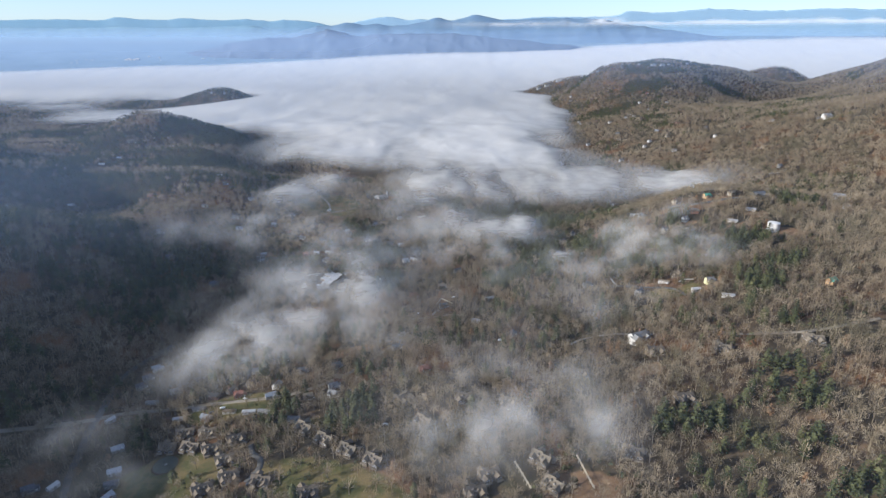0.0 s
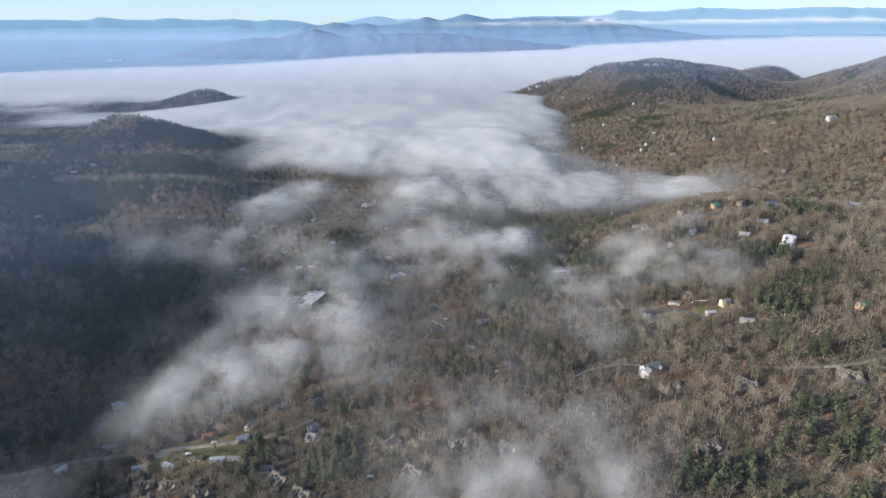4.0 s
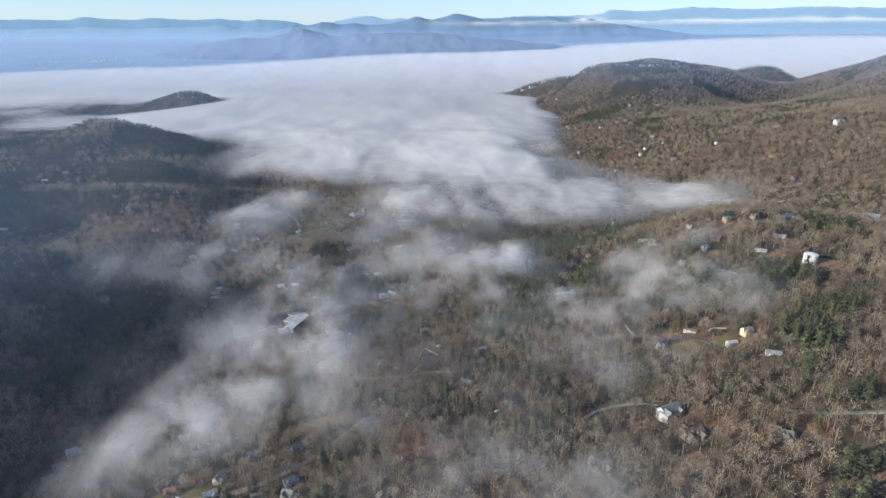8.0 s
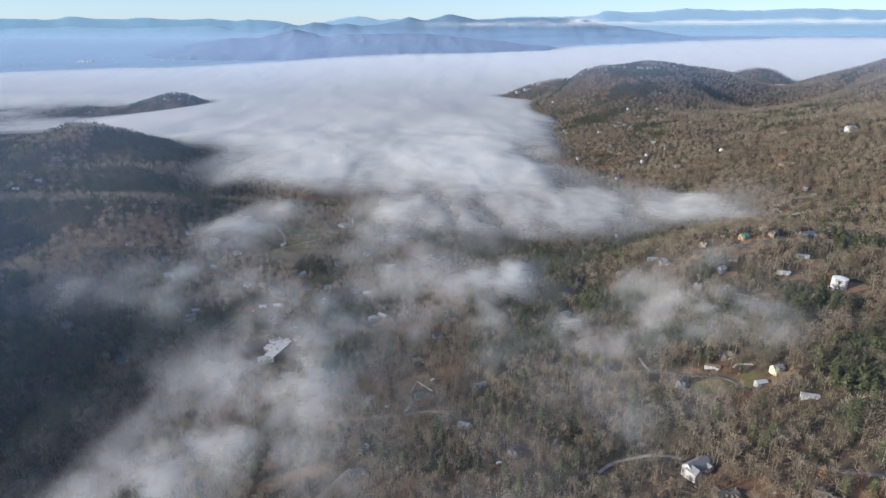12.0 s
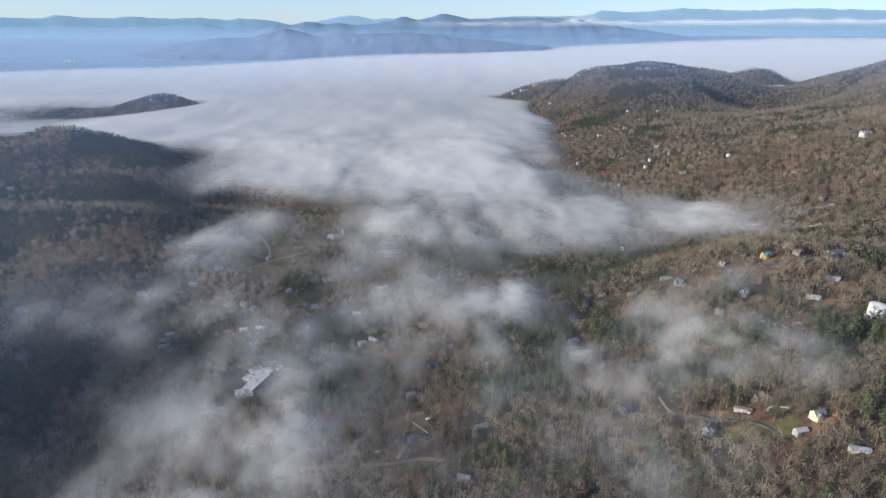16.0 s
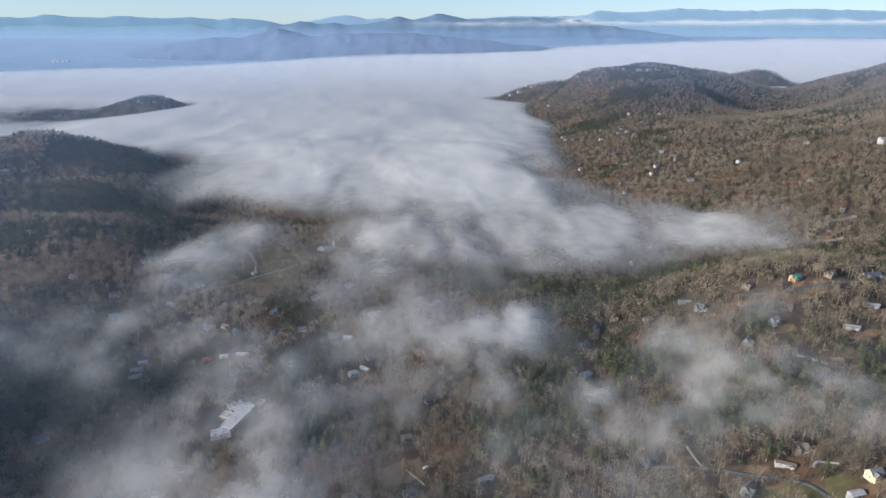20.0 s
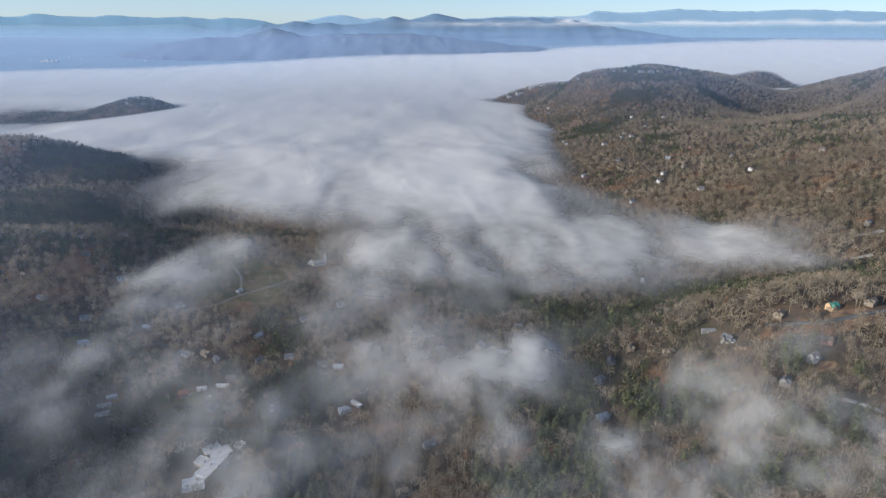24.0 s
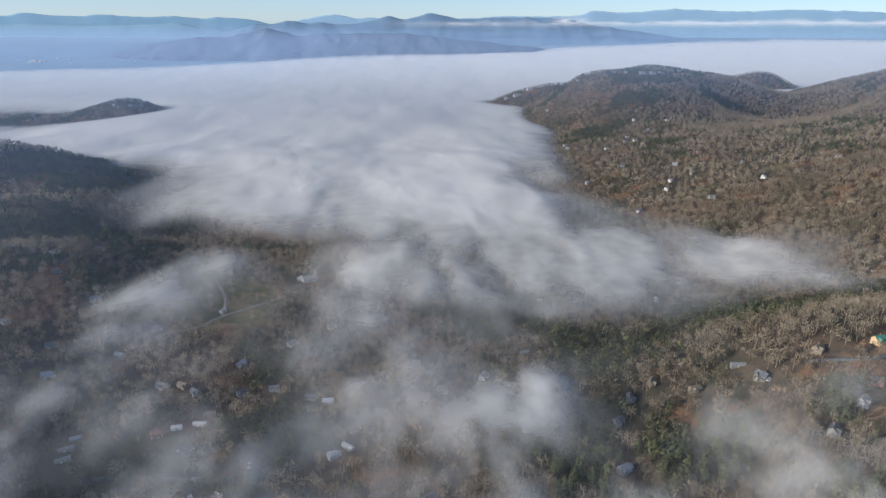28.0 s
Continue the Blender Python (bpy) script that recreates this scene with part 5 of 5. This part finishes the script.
def school(x, y):
    r = root_of("school", "low school of white-roofed wings joined at angles", "school", "")
    for k, (cx, cy, l, w, h, turn) in enumerate(((0, 0, 34, 13, 4.6, 35), (-17, -12, 26, 12, 4.2, 35), (-22, -20, 17, 9, 3.8, -12), (-27, -15, 16, 9, 3.8, 75), (12, 12, 20, 11, 4.8, 5), (6, 22, 16, 10, 4.2, 8), (-6, 8, 16, 10, 4.0, 125), (32, 14, 9, 8, 3.6, 30))):
        m = pose(cx, cy, 0.02 * k, 0, 0, turn)
        a, b = l / 2, w / 2
        bm = bmesh.new()
        box(bm, -a, a, -b, b, -3, h, m)
        part("wing_wall", bm, SIDING_TAN, r)
        bm = bmesh.new()
        box(bm, -a - .5, a + .5, -b - .5, b + .5, h, h + .3, m)
        part("wing_roof", bm, ROOF_WHITE, r)
        bm = bmesh.new()
        for x0, x1, y0, y1 in ((-a - .5, a + .5, -b - .5, -b - .2), (-a - .5, a + .5, b + .2, b + .5), (-a - .5, -a - .2, -b - .2, b + .2), (a + .2, a + .5, -b - .2, b + .2)):
            box(bm, x0, x1, y0, y1, h + .3, h + .75, m)
        part("parapet", bm, TRIM, r)
        for u in np.arange(-a + 3, a - 2, 5.0):
            bm = bmesh.new()
            box(bm, u, u + 2.6, -b - .06, -b + .02, 1.0, 2.6, m)
            part("window", bm, GLASS, r)
        bm = bmesh.new()
        box(bm, -2, 0, -1, 1, h + .3, h + 1.4, m)
        part("roof_unit", bm, ROOF_GREY, r)
    r.matrix_basis = pose(x + 4, y + 4, height(x, y) + 0.6, 0, 0, 30) @ Matrix.Diagonal((0.76, 0.86, 0.62, 1))
    YARDS.append((x, y - 2, 28, 24, 30))


def church(x, y):
    r = root_of("church", "white country church with a pointed steeple in mist", "church", "")
    block(r, 0, 0, 0, 24, 11, 6.0, 5.0, 20, SIDING_WHITE, ROOF_GREY)
    block(r, -14, 6, 0, 14, 9, 4.0, 3.0, -70, SIDING_WHITE, ROOF_GREY)
    m = pose(12, 4.4, 0, 0, 0, 20)
    bm = bmesh.new()
    box(bm, -2.2, 2.2, -2.2, 2.2, -3, 13, m)
    part("tower", bm, SIDING_WHITE, r)
    bm = bmesh.new()
    solid(bm, [m @ Vector(p) for p in ((-2.5, -2.5, 13), (2.5, -2.5, 13), (2.5, 2.5, 13), (-2.5, 2.5, 13), (0, 0, 24))], [(0, 3, 2, 1), (0, 1, 4), (1, 2, 4), (2, 3, 4), (3, 0, 4)])
    part("spire", bm, ROOF_WHITE, r)
    for u in (-8, -4, 0, 4):
        window(r, u * .94 + 1.9, u * .34 - 5.25, 3.0, "s", 1.0, 2.4)
    part("door", boxed(13.2, 14.4, 1.0, 2.2, 0, 2.4), ROOF_RED, r, "red door")
    r.matrix_basis = pose(x, y, height(x, y) + 0.3) @ Matrix.Scale(0.72, 4)
    YARDS.append((x, y - 14, 32, 30, 0))


SHRINK = Matrix()


def strip(name, label, points, wide, material, lift=0.22, category="road", kind="structure"):
    """A road laid on the land along a few bends."""
    p = np.array(points, float)
    t = np.linspace(0, len(p) - 1, 14 * (len(p) - 1) + 1)
    pad = np.vstack([2 * p[0] - p[1], p, 2 * p[-1] - p[-2]])
    i = np.minimum(t.astype(int), len(p) - 2)
    f = (t - i)[:, None]
    a, b, c, d = pad[i], pad[i + 1], pad[i + 2], pad[i + 3]
    q = 0.5 * (2 * b + (c - a) * f + (2 * a - 5 * b + 4 * c - d) * f ** 2 + (3 * b - a - 3 * c + d) * f ** 3)
    way = np.gradient(q, axis=0)
    side = np.stack([-way[:, 1], way[:, 0]], -1) / np.maximum(np.hypot(way[:, 0], way[:, 1]), 1e-6)[:, None]
    rows = []
    mid = land(q[:, 0], q[:, 1])
    for off, drop in ((-wide / 2 - .5, -1.2), (-wide / 2, 0), (0, 0.06), (wide / 2, 0), (wide / 2 + .5, -1.2)):
        e = q + side * off
        z = 0.7 * land(e[:, 0], e[:, 1]) + 0.3 * mid
        rows.append(np.column_stack([e, z + lift + drop]))
    n = len(q)
    v = np.concatenate(rows)
    k = np.arange(5 * n).reshape(5, n)
    faces = np.stack([k[:-1, :-1], k[:-1, 1:], k[1:, 1:], k[1:, :-1]], -1).reshape(-1, 4)
    ob = tagged(new(name, mesh_of(name, v, faces, material)), label, category, kind=kind)
    for x, y in q[::4]:
        YARDS.append((x, y - 3, wide * .6 + 1, 5, 0))
    return ob


def car(x, y, turn, paint, words):
    r = root_of("car", words, "car", "parked cars")
    bm = bmesh.new()
    side = [(-2.2, .35), (2.2, .35), (2.25, .75), (1.4, .95), (.7, 1.45), (-1.2, 1.45), (-1.9, 1.0), (-2.25, .9)]
    a = [bm.verts.new((u, -.88, v)) for u, v in side]
    b = [bm.verts.new((u, .88, v)) for u, v in side]
    bm.faces.new(a[::-1])
    bm.faces.new(b)
    for k in range(len(side)):
        j = (k + 1) % len(side)
        bm.faces.new((a[k], a[j], b[j], b[k]))
    part("body", bm, paint, r)
    part("windscreen", boxed(-1.0, .6, -.90, .90, 1.02, 1.36), GLASS, r)
    for u in (-1.4, 1.4):
        for v in (-.8, .8):
            bm = lathe([(.33, -.1), (.33, .1)], 14)
            bm.transform(pose(u, v, .33, 90))
            part("wheel", bm, RUBBER, r)
    r.matrix_basis = pose(x, y, height(x, y) + 0.25, 0, 0, turn)


def fence(points):
    r = root_of("yard_fence", "pale timber fence round a back yard", "fence", "")
    for (x0, y0), (x1, y1) in zip(points, points[1:]):
        n = max(2, int(math.hypot(x1 - x0, y1 - y0) / 2.4))
        turn = math.degrees(math.atan2(y1 - y0, x1 - x0))
        for k in range(n):
            u = (k + .5) / n
            x, y = x0 + (x1 - x0) * u, y0 + (y1 - y0) * u
            m = pose(x, y, height(x, y), 0, 0, turn)
            bm = bmesh.new()
            box(bm, -1.15, 1.15, -.04, .04, .1, 1.8, m)
            part("fence_panel", bm, TIMBER, r)
            bm = bmesh.new()
            box(bm, -1.26, -1.14, -.08, .08, -.3, 1.95, m)
            part("fence_post", bm, TIMBER, r)


def stairway(x0, y0, x1, y1):
    """A long timber flight of steps running down the bank."""
    r = root_of("timber_stairway", "long pale timber stairway down a wooded bank", "stairs", "timber stairways on the bank")
    n = 26
    turn = math.degrees(math.atan2(y1 - y0, x1 - x0))
    for k in range(n):
        u = (k + .5) / n
        x, y = x0 + (x1 - x0) * u, y0 + (y1 - y0) * u
        m = pose(x, y, height(x, y) + 2.6, 0, 0, turn)
        bm = bmesh.new()
        box(bm, -.62, .62, -.55, .55, -.1, .04, m)
        part("tread", bm, TIMBER, r)
        if k % 4 == 0:
            for v in (-.6, .6):
                bm = bmesh.new()
                box(bm, -.09, .09, v - .08, v + .08, -3.4, 1.0, m)
                part("post", bm, TIMBER, r)
    YARDS.append(((x0 + x1) / 2, (y0 + y1) / 2 - 4, 6, 20, 0))


def pond(x, y):
    z = height(x, y) + 0.35
    w = tagged(new("pond", None), "round dark pond with a small fountain on a lawn", "pond")
    bm = lathe([(11.5, z - 4), (11.5, z)], 40)
    bm.transform(Matrix.Diagonal((0.78, 0.86, 1, 1)))
    part("water", bm, WATER, w)
    bm = bmesh.new()
    a, b, c = (ring(bm, q, h, 40) for q, h in ((11.45, z + .1), (11.9, z + .18), (13.5, z - 1.5)))
    for u, v in ((a, b), (b, c)):
        for k in range(40):
            bm.faces.new((u[k], u[(k + 1) % 40], v[(k + 1) % 40], v[k]))
    bm.transform(Matrix.Diagonal((0.78, 0.86, 1, 1)))
    part("bank", bm, FLOOR, w)
    part("fountain", lathe([(1.0, z), (1.4, z + .3), (.5, z + .7), (.25, z + 1.6)], 18), CONCRETE, w)
    w.matrix_basis = pose(x, y, 0)
    YARDS.append((x, y - 8, 17, 22, 0))


def warehouse(x, y, l):
    r = root_of("warehouse", "long white flat-roofed warehouse on a far spur", "warehouse", "warehouses on the spur")
    z = height(x, y)
    part("wall", boxed(-l / 2, l / 2, -7, 7, z - 6, z + 3.6), SIDING_WHITE, r)
    part("roof", boxed(-l / 2 - .5, l / 2 + .5, -7.5, 7.5, z + 3.6, z + 4.2), ROOF_WHITE, r)
    for k in range(4):
        part("loading_door", boxed(-l / 2 + (k + .6) * l / 5, -l / 2 + (k + 1.1) * l / 5, -7.12, -7.0, z, z + 2.8), SIDING_GREY, r)
    r.matrix_basis = pose(x, y, 0, 0, 0, 8)
    YARDS.append((x, y - 22, l * 0.7, 36, 0))


warehouse(470, 2745, 30)
warehouse(520, 2760, 22)
warehouse(430, 2752, 16)
water_tank(379, 646)
school(-152, 718)
church(-121, 1150)
pond(-215, 371)
strip("road_valley", "pale sandy valley road past the houses", [(-420, 340), (-357, 394), (-310, 428), (-281, 446), (-232, 451), (-185, 450), (-134, 451), (-86, 477), (-50, 520)], 4.6, DIRT_ROAD)
strip("road_creek", "dark asphalt lane along the foot of the hill", [(-250, 300), (-279, 342), (-296, 397), (-304, 438), (-310, 500), (-290, 560)], 5.5, ASPHALT)
strip("driveway_townhouses", "grey asphalt drive between the townhouses", [(-152, 384), (-147, 373), (-139, 365), (-137, 354), (-143, 342)], 4.6, ASPHALT)
strip("driveway_curved", "pale concrete curving driveway in the woods", [(118, 484), (131, 491), (151, 492), (164, 488), (172, 482)], 2.6, CONCRETE)
strip("road_lane", "narrow asphalt lane with grassy verges", [(-90, 594), (-54, 588), (-18, 583), (7, 582), (22, 576)], 3.6, DIRT_ROAD)
strip("road_field", "pale lane across the fields", [(-262, 985), (-253, 999), (-230, 1013), (-209, 1048), (-185, 1072), (-140, 1110)], 5.0, DIRT_ROAD)
strip("road_field_branch", "narrow pale lane through the meadow", [(-210, 1051), (-219, 1099), (-248, 1153)], 4.0, DIRT_ROAD)
strip("road_upper", "tan lane along the hillside", [(236, 446), (251, 433), (280, 419), (302, 414), (340, 412)], 3.4, DIRT_ROAD)
strip("driveway_house", "pale concrete driveway to a grey house", [(-12, 587), (-9, 595), (-6, 602)], 3.2, CONCRETE)
strip("driveway_bend", "pale concrete apron beside a beige house", [(296, 664), (306, 652), (312, 641)], 3.4, CONCRETE)
strip("road_ridge", "asphalt lane with cleared earth banks", [(296, 757), (317, 744), (340, 738), (372, 740), (400, 742)], 5.0, ASPHALT)
strip("road_school", "asphalt drive in front of the school", [(-240, 772), (-217, 774), (-174, 770), (-123, 765)], 5.0, ASPHALT)
strip("road_homestead", "grey lane through a small clearing", [(158, 588), (186, 579), (209, 565), (228, 555), (236, 546), (240, 531)], 2.8, ASPHALT)
strip("driveway_homestead", "pale concrete drive curving past the homestead", [(243, 560), (247, 563), (251, 562), (257, 558)], 1.7, CONCRETE)
strip("driveway_straight", "straight pale concrete drive among bare trees", [(185, 599), (185, 590), (186, 579)], 1.6, CONCRETE)
strip("driveway_slope", "pale concrete pad cut into the slope", [(560, 1000), (572, 992), (584, 990)], 7.0, CONCRETE)
strip("driveway_slope_low", "pale concrete drive on the slope", [(520, 952), (532, 948), (540, 946)], 6.0, CONCRETE)
fence([(-8, 616), (-2, 633), (11, 613)])
stairway(49, 328, 57, 304)
stairway(91, 328, 96, 298)
for cx, cy, ct, cp, cw in ((12, 632, 30, CAR_WHITE, "white car behind a grey house"), (-28, 598, 5, CAR_WHITE, "white car on the lane"), (-195, 441, 20, CAR_WHITE, "white car beside a house"), (-203, 436, 40, CAR_DARK, "dark car beside a house"),
                           (55, 503, 20, CAR_WHITE, "white car beside a dark-roofed house"), (316, 650, 70, CAR_DARK, "dark car on a concrete apron"), (-45, 385, 10, CAR_WHITE, "white car near a townhouse"), (-140, 340, 40, CAR_DARK, "dark car near a townhouse"), (-178, 452, 8, CAR_WHITE, "white car on the valley road")):
    car(cx, cy, ct, cp, cw)


# ---- single trees that stand out ----
def joined(triangles):
    bm = bmesh.new()
    for t in triangles:
        bm.faces.new([bm.verts.new(p) for p in t])
    return bm


def stem(tall, thick):
    bm = bmesh.new()
    n, rows = 7, []
    for z, q in ((-1.0, 1.25), (tall * .15, 1.0), (tall * .45, .72), (tall * .75, .35), (tall * .95, .1)):
        bend = 0.25 * math.sin(z * .4)
        rows.append([bm.verts.new((bend + q * thick * math.cos(6.2832 * k / n), .5 * bend + q * thick * math.sin(6.2832 * k / n), z)) for k in range(n)])
    for a, b in zip(rows, rows[1:]):
        for k in range(n):
            bm.faces.new((a[k], a[(k + 1) % n], b[(k + 1) % n], b[k]))
    bm.faces.new(rows[-1])
    return bm


def lone_bare(k):
    r = root_of("bare_tree", "leafless pale-stemmed broadleaf tree on leaf litter", "tree", "bare trees")
    part("trunk", stem(13.5, 0.24), BARK, r)
    part("crown", joined(bare_tree(16, 190, 0.13, 17.5)[3:]), BARE, r)
    return r


def lone_pine(k):
    r = root_of("pine_tree", "dark green pine standing among bare trees", "tree", "pine trees")
    part("trunk", stem(18.0, 0.28), BARK, r)
    part("crown", joined(pine_tree(330, 0.72, 18.0, 4.6 + .3 * k)[3:]), NEEDLES, r)
    return r


def lone_trees():
    r = np.random.default_rng(91)
    protos = [lone_bare(k) for k in range(6)] + [lone_pine(k) for k in range(5)]
    x, y = r.uniform(-230, 300, 1500), r.uniform(270, 600, 1500)
    ok = (np.abs(x) < 0.75 * y) & (open_ground(x, y) < 0.5)
    x, y = x[ok][:270], y[ok][:270]
    green = wave(x, y, 130, 41, 3) > 0.12
    for k, (tx, ty, g) in enumerate(zip(x, y, green)):
        m = pose(tx, ty, height(tx, ty) - .2, 0, 0, float(r.uniform(0, 360))) @ Matrix.Scale(float(r.uniform(.85, 1.2)), 4)
        p = protos[6 + k % 5] if g else protos[k % 6]
        if k < 12 and protos[k % 11].get("placed") is None and k < 11:
            p = protos[k]
            p["placed"] = 1
            p.matrix_basis = m
        else:
            c = copy_thing(p, Matrix())
            c.matrix_basis = m
    for p in protos:
        if "placed" in p:
            del p["placed"]
    return x, y


LONE_X, LONE_Y = lone_trees()
forests()
brush()
laurels()
